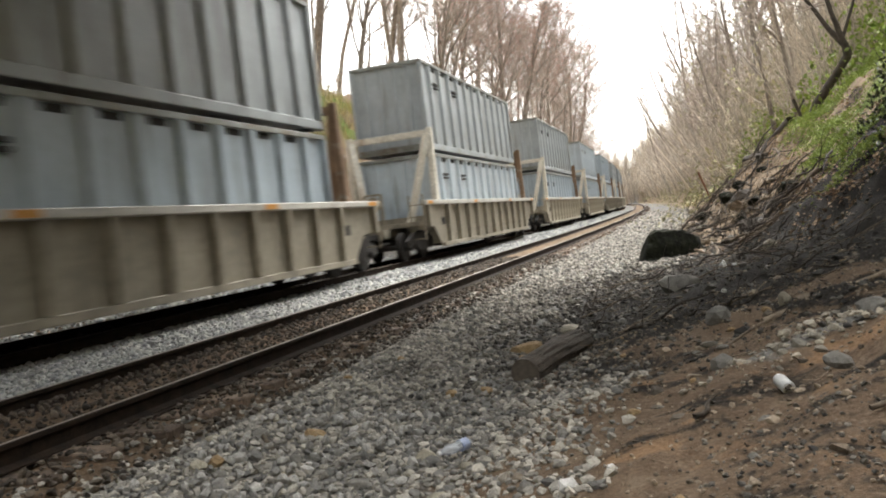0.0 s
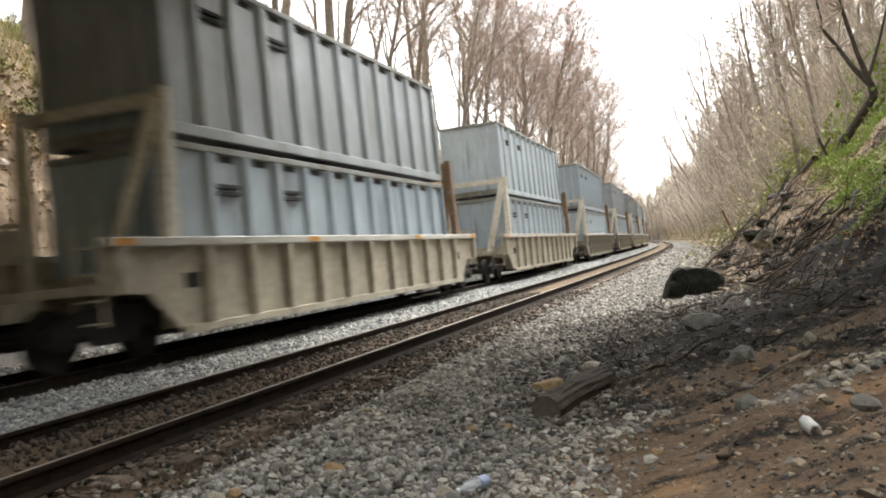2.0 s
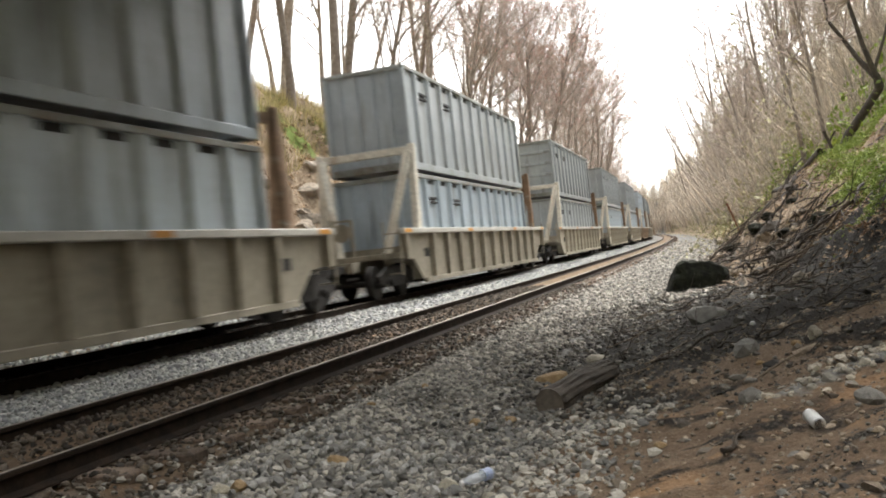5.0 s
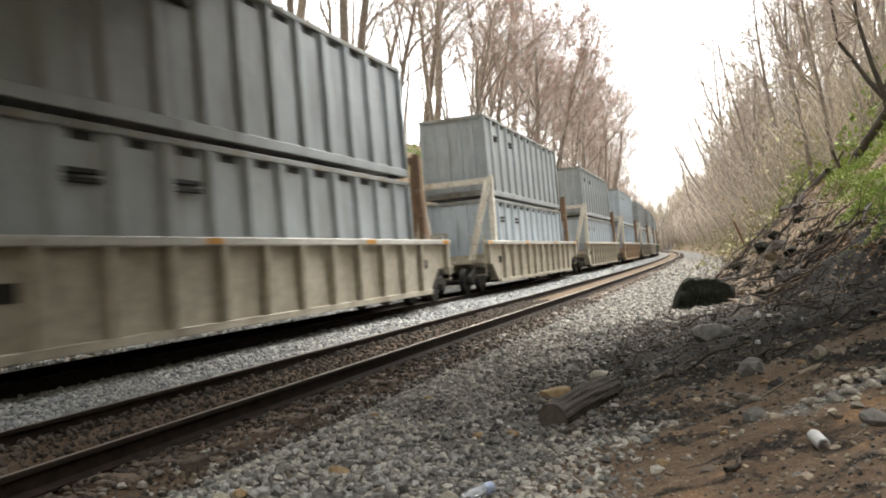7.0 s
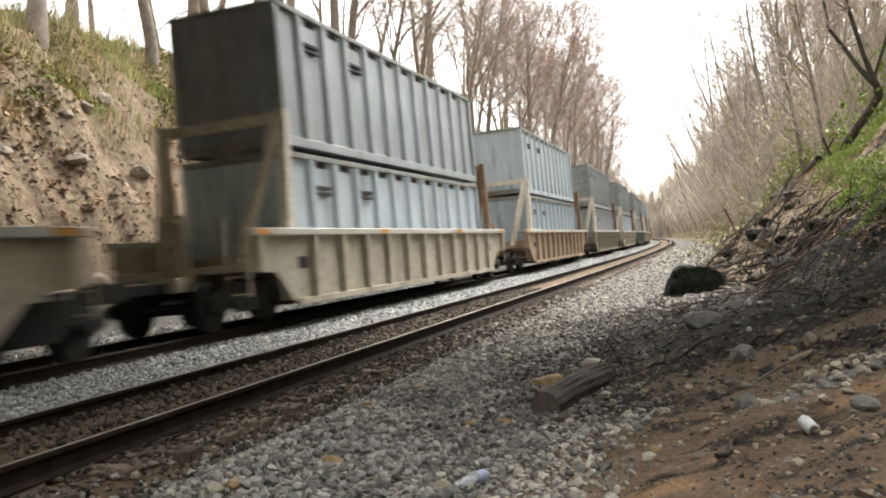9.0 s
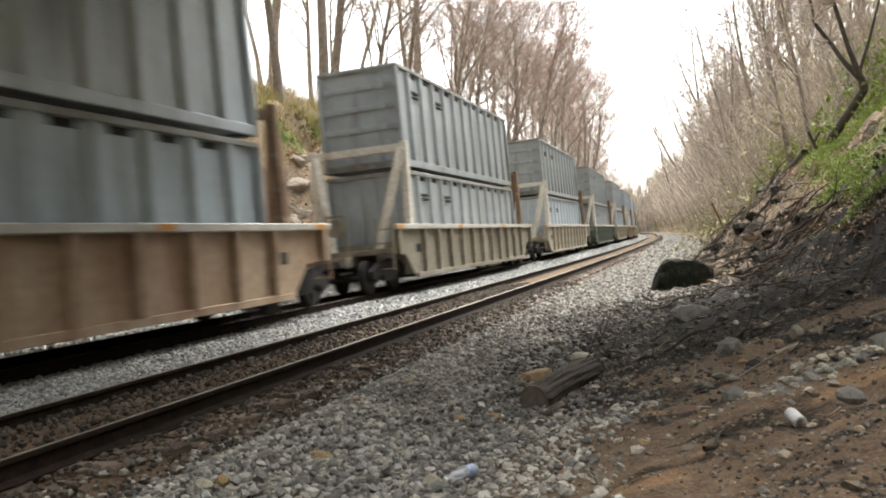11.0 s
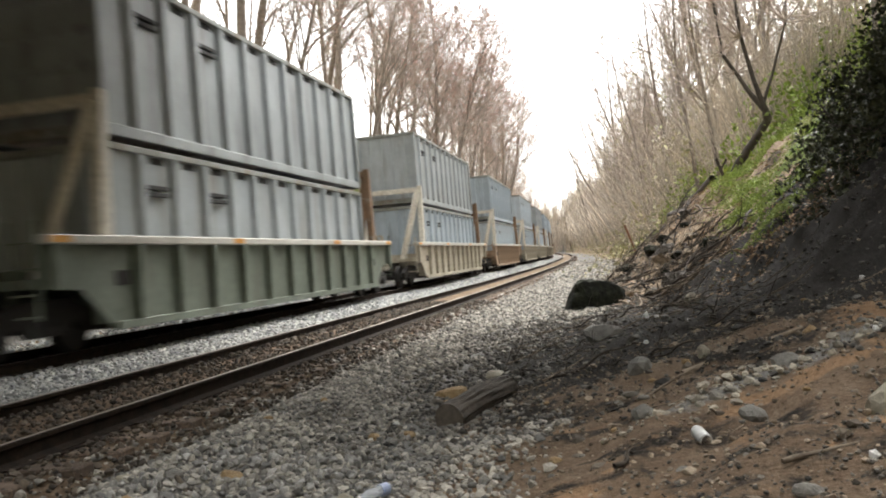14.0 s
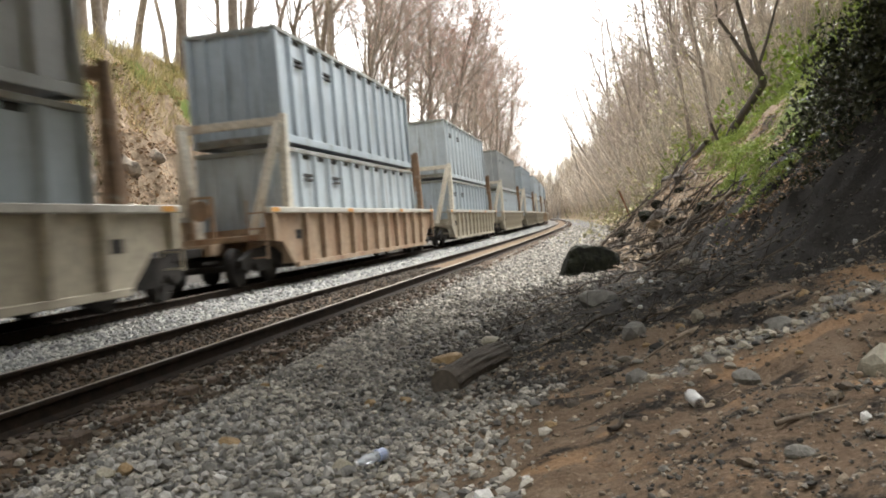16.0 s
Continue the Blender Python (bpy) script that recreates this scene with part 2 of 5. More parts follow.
# ---------------------------------------------------------------- lie of the land
Y_CURVE, RADIUS = 22.0, 2000.0
NEAR_TRACK, FAR_TRACK = -5.02, -9.02
CANT = -1.5


def shift(y):
    """How far the line has swung to the left, y metres along."""
    return -np.maximum(0, np.asarray(y, float) - Y_CURVE) ** 2 / (2 * RADIUS)


def ease(a, b, v):
    t = np.clip((np.asarray(v, float) - a) / (b - a), 0, 1)
    return t * t * (3 - 2 * t)


WAVES = {}


def ripple(x, y, s, seed):
    """Cheap smooth noise for whole arrays, about -1 to 1."""
    if seed not in WAVES:
        r = np.random.RandomState(seed)
        WAVES[seed] = [(math.cos(a), math.sin(a), p, k) for a, p, k in r.uniform((0, 0, 0.6), (6.28, 6.28, 1.7), (7, 3))]
    out = 0
    for c, d, p, k in WAVES[seed]:
        out = out + np.sin((x * c + y * d) * (6.28 * k / s) + p)
    return out / 3.6


def toe(y):
    return 2.3 - 1.75 * ease(6, 21, y) + 0.5 * ease(40, 90, y) + 0.25 * ripple(0 * y, y, 7.0, 3)


def land(x, y):
    """Height of the ground."""
    x, y = np.asarray(x, float), np.asarray(y, float)
    u = x - shift(y)
    z = -0.22 - 0.10 * ease(-3.3, -2.1, u)
    z = z + 0.032 * (ease(-5.85, -5.7, u) - ease(-4.33, -4.2, u)) + 0.022 * (ease(-4.2, -4.1, u) - ease(-3.7, -3.45, u))
    z = z - 0.06 * (ease(-3.76, -3.70, u) - ease(-3.5, -3.15, u))
    z = z + (0.26 - 0.19 * ease(9, 21, y)) * np.maximum(0, u + 1.5)
    d = np.maximum(0, u - toe(y))
    d = np.sqrt(d * d + 0.16) - 0.4
    slope = (0.78 + 0.27 * ease(12, 40, y)) * np.clip(d, 0, None)
    top = 14.0
    z = z + top * (1 - np.exp(-slope / top * 1.12)) + 0.12 * np.maximum(0, d - 14)
    rough = ease(-2.2, 1.5, u)
    z = z + rough * (0.05 * ripple(x, y, 1.3, 5) + 0.022 * ripple(x, y, 0.42, 6) + 0.010 * ripple(x, y, 0.17, 14)) + ease(0.0, 0.6, d) * (1 - ease(16, 20, y)) * (0.05 * ripple(x, y, 0.75, 16) + 0.03 * ripple(x, y, 0.3, 17)) + ease(0.3, 4, d) * (0.22 * ripple(x, y, 4.5, 7) + 0.08 * ripple(x, y, 1.4, 8))
    # heap of washed-down earth at the foot of the bank
    z = z + 1.1 * ease(-1.1, 1.2, u) * (1 - 0.8 * ease(2.2, 4.0, u)) * np.exp(-((y - 27) / 4.8) ** 2) + 0.12 * ease(-1.0, 0.5, u) * np.exp(-((y - 26) / 6.0) ** 2) * ripple(x, y, 1.1, 15)
    z = z + 0.010 * ripple(x, y, 0.5, 9) * ease(-4.2, -3.4, u)
    # washed-out ridge running up the black slope
    z = z + 0.14 * np.exp(-((x - 1.35 - 0.2056 * (18.6 - y)) / 0.17) ** 2) * ease(8.0, 10, y) * (1 - ease(17.5, 19, y))
    # unseen high banks and end hill behind the bridge, added to block low sky light
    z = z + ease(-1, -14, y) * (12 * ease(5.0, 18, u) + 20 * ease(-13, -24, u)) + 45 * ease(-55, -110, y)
    # abutment slope under the bridge
    z = z + 9 * ease(5.5, 12.0, u) * (1 - ease(9, 16, y)) * ease(-6, 2, y) + 13 * ease(282, 318, y)
    # rocky left bank with a grassy shoulder
    e = np.maximum(0, -11.9 - u)
    z = z + 10.0 * (1 - np.exp(-(np.sqrt(e * e + 0.2) - 0.447) * 0.30)) + 0.03 * e
    z = z + ease(0.2, 2.0, e) * (0.30 * ripple(x, y, 3.0, 11) + 0.16 * ripple(x, y, 0.9, 12)) + ease(0.3, 1.5, e) * (1 - ease(4, 7, e)) * 0.22 * np.sign(ripple(x, y, 1.7, 13)) * np.abs(ripple(x, y, 1.7, 13)) ** 0.5
    return z


def h(x, y):
    return float(land(np.array([x]), np.array([y]))[0])


def soil(x, y):
    """Shares of grey ballast dust, black soil with the under-train shade, green growth and pale litter."""
    u = x - shift(y)
    n1, n2, n3 = ripple(x, y, 2.2, 21), ripple(x, y, 0.7, 22), ripple(x, y, 5.5, 23)
    d = u - toe(y)
    grey = ease(-0.9, -1.9, u + 0.25 * n1 + 0.15 * n2 - 0.9 * ease(10, 24, y))
    grey = grey * (1 - 0.9 * (ease(-6.0, -5.8, u) - ease(-3.75, -3.35, u + 0.12 * n2)))
    black = ease(-0.8, 0.0, d + 0.3 * n1 + 0.15 * n2) * (1 - ease(1.1, 2.0, d + 0.4 * n1)) * (1 - ease(15, 22, y))
    black = np.maximum(black, 0.9 * ease(-2.5, -1.5, u + 0.3 * n2) * ease(6.3, 8.0, y + 0.9 * n1) * (1 - ease(17, 23, y)))
    black = np.maximum(black, 0.55 * ease(0.0, 0.7, n1 + 0.9 * n2) * ease(-1.2, -0.4, u))
    # coal gravel near the camera's feet, and black silt round the foot of the bank
    black = np.maximum(black, 0.45 * ease(4.55, 3.9, y - 0.75 * np.maximum(0, x - 0.9) + 0.22 * n1 + 0.15 * n2) * ease(-0.35, 0.25, x + 0.2 * n2))
    strip = np.exp(-((y - 5.05 - 0.75 * x + 0.12 * n2) / 0.20) ** 2) * ease(-0.2, 0.3, x) * (1 - ease(2.0, 2.6, x))
    black = black * (1 - strip)
    grey = np.maximum(grey, 0.75 * strip)
    # shade beneath the train, painted as a black strip along the far track
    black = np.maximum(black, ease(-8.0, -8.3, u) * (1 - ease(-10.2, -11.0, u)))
    green = ease(0.1, 0.6, n3 + 0.4 * n1) * ease(1.8, 3.0, d) + ease(-0.1, 0.5, n3 + 0.3 * n2) * ease(-14.0, -15.5, u)
    litter = np.maximum(np.maximum(ease(1.0, 1.8, d), ease(-12.0, -13.0, u)), ease(-0.9, -0.1, u + 0.3 * n2) * ease(17, 21, y))
    return np.stack([grey, black, np.clip(green, 0, 1), litter], -1)


def clay_share(x, y):
    """Patches of orange clay showing through the earth."""
    n = 0.18 * ripple(x, y, 0.7, 22) + 0.12 * ripple(x, y, 0.3, 24)
    band = np.exp(-((y - 4.62 - 0.62 * x + n) / 0.26) ** 2) * ease(0.2, 0.6, x) * (1 - ease(1.6, 2.2, x))
    spots = sum(np.exp(-((x - a + n) ** 2 + (0.7 * (y - b) + n) ** 2) / (r * r)) for a, b, r in ((-0.36, 3.95, 0.17), (1.95, 7.0, 0.45), (0.85, 3.75, 0.10)))
    return np.clip(band + spots, 0, 1)


def ground_material():
    m = bpy.data.materials.new("cutting_soil")
    m.use_nodes = True
    n, l = m.node_tree.nodes, m.node_tree.links
    p = n["Principled BSDF"]
    tc, at = n.new("ShaderNodeTexCoord"), n.new("ShaderNodeAttribute")
    at.attribute_name = "soil"
    sep = n.new("ShaderNodeSeparateColor")
    l.new(at.outputs["Color"], sep.inputs[0])

    def tex(s, detail=8.0):
        t = n.new("ShaderNodeTexNoise")
        t.inputs["Scale"].default_value, t.inputs["Detail"].default_value, t.inputs["Roughness"].default_value = s, detail, 0.65
        l.new(tc.outputs["Object"], t.inputs["Vector"])
        return t.outputs[0]

    def ramp(src, *stops):
        r = n.new("ShaderNodeValToRGB")
        l.new(src, r.inputs[0])
        while len(r.color_ramp.elements) < len(stops):
            r.color_ramp.elements.new(0.5)
        for e, (pos, c) in zip(r.color_ramp.elements, stops):
            e.position, e.color = pos, (*c, 1)
        return r.outputs[0]

    def mix(f, a, b):
        x = n.new("ShaderNodeMix")
        x.data_type = "RGBA"
        l.new(f, x.inputs["Factor"]), l.new(a, x.inputs["A"]), l.new(b, x.inputs["B"])
        return x.outputs["Result"]

    def edge(f, src):
        """Breaks up a soft border with fine grain."""
        a = n.new("ShaderNodeMath")
        a.operation = "MULTIPLY_ADD"
        l.new(src, a.inputs[0])
        a.inputs[1].default_value = 1.3
        a.inputs[2].default_value = -0.65
        b = n.new("ShaderNodeMath")
        b.operation, b.use_clamp = "ADD", False
        l.new(f, b.inputs[0]), l.new(a.outputs[0], b.inputs[1])
        r = n.new("ShaderNodeMapRange")
        r.interpolation_type = "SMOOTHSTEP"
        r.inputs["From Min"].default_value, r.inputs["From Max"].default_value = 0.35, 0.65
        l.new(b.outputs[0], r.inputs["Value"])
        return r.outputs[0]

    big, mid, fine = tex(0.9), tex(7.0), tex(45.0, 5.0)
    patch = n.new("ShaderNodeMapRange")
    patch.inputs["From Min"].default_value, patch.inputs["From Max"].default_value = 0.56, 0.68
    l.new(tex(1.7, 5.0), patch.inputs["Value"])
    dirt = mix(big, ramp(mid, (0.3, (0.070, 0.051, 0.037)), (0.5, (0.145, 0.104, 0.071)), (0.7, (0.24, 0.186, 0.135))), ramp(fine, (0.3, (0.062, 0.044, 0.030)), (0.52, (0.145, 0.099, 0.065)), (0.75, (0.27, 0.215, 0.157))))
    clay = ramp(fine, (0.3, (0.15, 0.090, 0.050)), (0.55, (0.25, 0.158, 0.092)), (0.75, (0.34, 0.24, 0.155)))
    dirt = mix(patch.outputs[0], dirt, clay)
    ca = n.new("ShaderNodeAttribute")
    ca.attribute_name = "clay"
    grey = ramp(fine, (0.3, (0.08, 0.076, 0.070)), (0.5, (0.17, 0.162, 0.152)), (0.72, (0.30, 0.292, 0.28)))
    black = ramp(fine, (0.3, (0.010, 0.009, 0.008)), (0.54, (0.024, 0.021, 0.018)), (0.74, (0.08, 0.069, 0.058)))
    green = ramp(fine, (0.3, (0.06, 0.085, 0.02)), (0.6, (0.14, 0.18, 0.05)), (0.75, (0.27, 0.25, 0.11)))
    litter = ramp(mid, (0.3, (0.12, 0.085, 0.06)), (0.5, (0.26, 0.195, 0.135)), (0.7, (0.42, 0.34, 0.25)))
    col = mix(edge(sep.outputs[0], mid), dirt, grey)
    col = mix(edge(at.outputs["Alpha"], mid), col, litter)
    col = mix(edge(sep.outputs[1], mid), col, black)
    col = mix(edge(sep.outputs[2], mid), col, green)
    col = mix(edge(ca.outputs["Fac"], mid), col, clay)
    l.new(col, p.inputs["Base Color"])
    p.inputs["Roughness"].default_value = 0.92
    p.inputs["Specular IOR Level"].default_value = 0.08
    bp = n.new("ShaderNodeBump")
    bp.inputs["Strength"].default_value, bp.inputs["Distance"].default_value = 0.9, 0.03
    l.new(tex(22.0, 10.0), bp.inputs["Height"])
    l.new(bp.outputs[0], p.inputs["Normal"])
    return m


def axis_steps(knots):
    """Places along an axis: (from, step) knots, the step easing from knot to knot."""
    out, v = [], knots[0][0]
    while v < knots[-1][0]:
        out.append(v)
        v += np.interp(v, [k[0] for k in knots], [k[1] for k in knots])
    return np.array(out + [knots[-1][0]])


def build_ground():
    xs = axis_steps([(-900, 90), (-130, 12), (-40, 1.6), (-20, 0.4), (-12.5, 0.25), (-11, 0.5), (-5, 0.6), (-3.4, 0.09), (4.5, 0.09), (8, 0.3), (25, 1.2), (130, 12), (900, 90)])
    ys = axis_steps([(-700, 80), (-60, 8), (-4, 0.6), (2, 0.12), (9, 0.09), (16, 0.16), (40, 0.5), (110, 1.8), (420, 9), (1500, 120)])
    X, Y = np.meshgrid(xs, ys)
    x = X.ravel() + shift(np.clip(Y.ravel(), None, 320))
    y = Y.ravel()
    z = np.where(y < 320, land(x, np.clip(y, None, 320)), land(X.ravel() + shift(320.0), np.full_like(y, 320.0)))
    nx, ny = len(xs), len(ys)
    i = (np.arange(ny - 1)[:, None] * nx + np.arange(nx - 1)[None]).ravel()
    quads = np.stack([i, i + 1, i + nx + 1, i + nx], -1)
    me = fast_mesh("ground", np.stack([x, y, z], -1), quads, [ground_material()], smooth=True)
    attr = me.attributes.new("soil", "FLOAT_COLOR", "POINT")
    attr.data.foreach_set("color", soil(x, np.clip(y, None, 320)).astype(np.float32).ravel())
    extra = me.attributes.new("clay", "FLOAT", "POINT")
    extra.data.foreach_set("value", clay_share(x, y).astype(np.float32).ravel())
    return tagged(new("ground", me), "brown earth and grey ballast cutting with steep banks", "ground", kind="structure")


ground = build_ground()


# ---------------------------------------------------------------- track
def rail_mesh(offset, dz, y0=-25.0, y1=330.0):
    """One rail swept along the line: foot, web and a shiny head."""
    prof = [(-0.075, -0.172), (0.075, -0.172), (0.075, -0.160), (0.012, -0.135), (0.010, -0.045), (0.036, -0.034), (0.036, -0.008), (0.030, -0.001), (0.020, 0.0), (-0.018, 0.0), (-0.030, -0.001), (-0.036, -0.008), (-0.036, -0.034), (-0.010, -0.045), (-0.012, -0.135), (-0.075, -0.160)]
    ys = axis_steps([(y0, 4), (0, 2), (22, 2), (330, 6)])
    n, v, f, mi = len(prof), [], [], []
    for y in ys:
        cx = float(shift(y)) + offset
        for px, pz in prof:
            v.append((cx + px, y, dz + pz))
    for r in range(len(ys) - 1):
        for k in range(n):
            a, b = r * n + k, r * n + (k + 1) % n
            f.append((a, b, b + n, a + n))
            mi.append(1 if k == 8 else 0)
    return fast_mesh("rail", v, f, [M_RAIL, M_HEAD], mi)


def track(centre, name, label, z):
    base = tagged(new(name), label, "railway track", kind="structure")
    lean = math.tan(radians(-CANT))
    for s in (-1, 1):
        part("rail", rail_mesh(centre + s * 0.752, z + s * 0.752 * lean), None, base)
    tie = finish("tie", bevelled(box(bmesh.new(), -1.3, 1.3, -0.115, 0.115, -0.17, 0), 0.012), M_TIE)
    plate = finish("tie_plate", box(bmesh.new(), -0.1, 0.1, -0.15, 0.15, 0, 0.014), M_RAIL)
    y, k, rest = 0.5, 0, []
    while y < 190:
        x = centre + float(shift(y)) + random.uniform(-0.05, 0.05)
        m = pose(x, y + random.uniform(-0.03, 0.03), z - 0.176 + random.uniform(-0.012, 0.004), 0, CANT + random.uniform(-0.4, 0.4), random.uniform(-1.2, 1.2) + math.degrees(math.atan(max(0, y - Y_CURVE) / RADIUS)))
        if k < 120:
            t = new("tie", tie)
            t.parent, t.matrix_basis = base, m
            if k < 60 and centre > -6:
                for s in (-1, 1):
                    q = new("tie_plate", plate)
                    q.parent, q.matrix_basis = t, pose(s * 0.752, 0, 0.001)
        else:
            rest.append(m)
        k += 1
        y += 0.53
    bm = bmesh.new()
    for m in rest:
        n0 = len(bm.verts)
        box(bm, -1.3, 1.3, -0.115, 0.115, -0.17, 0)
        bm.verts.ensure_lookup_table()
        for vert in bm.verts[n0:]:
            vert.co = m @ vert.co
    tagged(part("far_ties", bm, M_TIE, base), kind="stuff")
    return base


near_track = track(NEAR_TRACK, "track_near", "rusty-sided running rails with bright heads on weathered wooden ties", -0.02)
far_track = track(FAR_TRACK, "track_far", "railway track carrying the freight train on pale ballast", -0.03)


# ---------------------------------------------------------------- loose stone
ICO = bmesh.new()
bmesh.ops.create_icosphere(ICO, subdivisions=1, radius=1)
ICO_V = np.array([v.co[:] for v in ICO.verts])
ICO_F = np.array([[v.index for v in f.verts] for f in ICO.faces])
ICO.free()


def rock_shapes(count, seed, jag=0.38):
    r = np.random.RandomState(seed)
    out = []
    for _ in range(count):
        v = ICO_V * (1 + r.uniform(-jag, jag, (len(ICO_V), 1))) * r.uniform(0.65, 1.3, 3)
        out.append(v)
    return np.array(out)


ROCKS = rock_shapes(14, 4)


def scatter(seed, u0, u1, y0, y1, cell, size, keep=None, sink=0.15, lift=0.0):
    """Stones laid over a strip of ground beside the line; returns one big array of vertices and faces."""
    r = np.random.RandomState(seed)
    uu, yy = np.meshgrid(np.arange(u0, u1, cell), np.arange(y0, y1, cell))
    u = uu.ravel() + r.uniform(-0.5, 0.5, uu.size) * cell
    y = yy.ravel() + r.uniform(-0.5, 0.5, uu.size) * cell
    if keep is not None:
        ok = keep(u, y, r)
        u, y = u[ok], y[ok]
    x = u + shift(y)
    n = len(x)
    z = land(x, y) + lift
    s = size[0] + (size[1] - size[0]) * r.uniform(0, 1, n) ** 2.2
    q = r.normal(size=(n, 4))
    q /= np.linalg.norm(q, axis=1)[:, None]
    w, a, b, c = q.T
    R = np.stack([1 - 2 * (b * b + c * c), 2 * (a * b - c * w), 2 * (a * c + b * w), 2 * (a * b + c * w), 1 - 2 * (a * a + c * c), 2 * (b * c - a * w), 2 * (a * c - b * w), 2 * (b * c + a * w), 1 - 2 * (a * a + b * b)], -1).reshape(-1, 3, 3)
    shp = ROCKS[r.randint(0, len(ROCKS), n)]
    v = np.einsum("nij,nkj->nki", R, shp) * s[:, None, None]
    v[:, :, 2] *= 0.75
    v += np.stack([x, y, z + s * (0.45 - sink)], -1)[:, None, :]
    f = ICO_F[None] + (np.arange(n) * len(ICO_V))[:, None, None]
    return v.reshape(-1, 3), f.reshape(-1, 3)


def stones(name, chunks, mat, label):
    vs, fs, n = [], [], 0
    for v, f in chunks:
        vs.append(v), fs.append(f + n)
        n += len(v)
    ob = new(name, fast_mesh(name, np.concatenate(vs), np.concatenate(fs), [mat]))
    return tagged(ob, label, "stones", kind="stuff")


def on_shoulder(u, y, r):
    return r.uniform(0, 1, len(u)) < ease(-0.35, -1.6, u + 0.45 * ripple(u, y, 1.8, 31) - 0.9 * ease(10, 24, y)) * 0.97 * (1 - 0.55 * ease(-2.5, -1.6, u + 0.3 * ripple(u, y, 1.1, 38)) * ease(5.5, 7.5, y) * (1 - ease(17, 23, y))) * (1 - 0.75 * ease(-3.35, -3.75, u + 0.1 * ripple(u, y, 0.6, 37)))


def soot(u, y):
    return ease(-3.1, -1.9, u + 0.45 * ripple(u, y, 1.5, 39)) * ease(5.6, 7.6, y) * (1 - ease(15.5, 19, y))


def clean(u, y, r):
    return on_shoulder(u, y, r) & (r.uniform(0, 1, len(u)) > 0.9 * soot(u, y))


def sooty(u, y, r):
    return on_shoulder(u, y, r) & (r.uniform(0, 1, len(u)) < 0.8 * soot(u, y))


stones("ballast_stones", [scatter(1, -3.9, -0.4, 2.6, 9, 0.043, (0.014, 0.038), clean), scatter(2, -3.9, 0.2, 9, 17, 0.062, (0.024, 0.05), clean), scatter(3, -3.8, 0.6, 17, 38, 0.095, (0.035, 0.065), on_shoulder), scatter(4, -3.7, 0.6, 38, 90, 0.24, (0.08, 0.13), on_shoulder)], M_STONE, "loose grey crushed-stone ballast beside the rail")
stones("sooty_ballast", [scatter(18, -3.6, -0.4, 5.4, 9, 0.046, (0.014, 0.036), sooty), scatter(19, -3.6, 0.2, 9, 17, 0.066, (0.02, 0.045), sooty)], M_STONE_SOOT, "soot-darkened ballast washed over with black silt")
stones("pale_ballast", [scatter(5, -8.15, -6.0, 4, 16, 0.068, (0.026, 0.052), lift=0.02), scatter(6, -8.15, -6.2, 16, 40, 0.1, (0.04, 0.072), lift=0.02), scatter(7, -8.15, -6.2, 40, 110, 0.2, (0.07, 0.12), lift=0.03), scatter(8, -12.0, -10.9, 0, 45, 0.16, (0.04, 0.075))], M_STONE_PALE, "clean pale grey ballast between the two tracks")
stones("track_grit", [scatter(9, -5.72, -4.35, 4, 24, 0.075, (0.014, 0.04), lambda u, y, r: r.uniform(0, 1, len(u)) < 0.75, lift=0.03), scatter(12, -4.2, -3.45, 3, 24, 0.056, (0.011, 0.036), lambda u, y, r: r.uniform(0, 1, len(u)) < 0.62, lift=0.028)], M_GRIT, "brown grit and broken stone fouling the ties")
# dark stones that paint the train's shade onto the ballast below it
stones("oily_ballast", [scatter(15, -10.8, -8.1, 4, 34, 0.17, (0.035, 0.07))], M_STONE_DARK, "ballast coloured dark for the shade under the train")
stones("dirt_stones", [scatter(10, -1.3, 3.0, 2.4, 9, 0.05, (0.004, 0.017), lambda u, y, r: r.uniform(0, 1, len(u)) < 0.5), scatter(11, -1.0, 4.0, 2.2, 16, 0.22, (0.014, 0.05), lambda u, y, r: r.uniform(0, 1, len(u)) < 0.3, 0.4)], M_STONE_BROWN, "scattered brown stones on bare earth")
stones("dark_stones", [scatter(13, -1.4, 4.6, 5.5, 20, 0.075, (0.006, 0.034), lambda u, y, r: r.uniform(0, 1, len(u)) < 0.4, 0.3), scatter(14, -1.6, 1.5, 6, 26, 0.4, (0.03, 0.08), lambda u, y, r: r.uniform(0, 1, len(u)) < 0.35, 0.45)], M_STONE_DARK, "dark coal-stained stones at the foot of the bank")


stones("coal_gravel", [scatter(16, -0.3, 2.2, 2.5, 4.9, 0.036, (0.005, 0.016), lambda u, y, r: r.uniform(0, 1, len(u)) < 0.55 * ease(4.6, 3.9, y - 0.75 * np.maximum(0, u - 0.9) + 0.22 * ripple(u, y, 2.2, 21)) * ease(-0.3, 0.3, u))], M_STONE_SOOT, "fine black coal gravel on trampled earth")
stones("pale_rubble", [scatter(17, -0.2, 2.4, 4.6, 7.3, 0.05, (0.008, 0.04), lambda u, y, r: r.uniform(0, 1, len(u)) < 0.8 * np.exp(-((y - 5.05 - 0.75 * u) / 0.26) ** 2) * ease(-0.2, 0.3, u))], M_PALE_RUBBLE, "pale buff and grey rubble spilled down the slope")


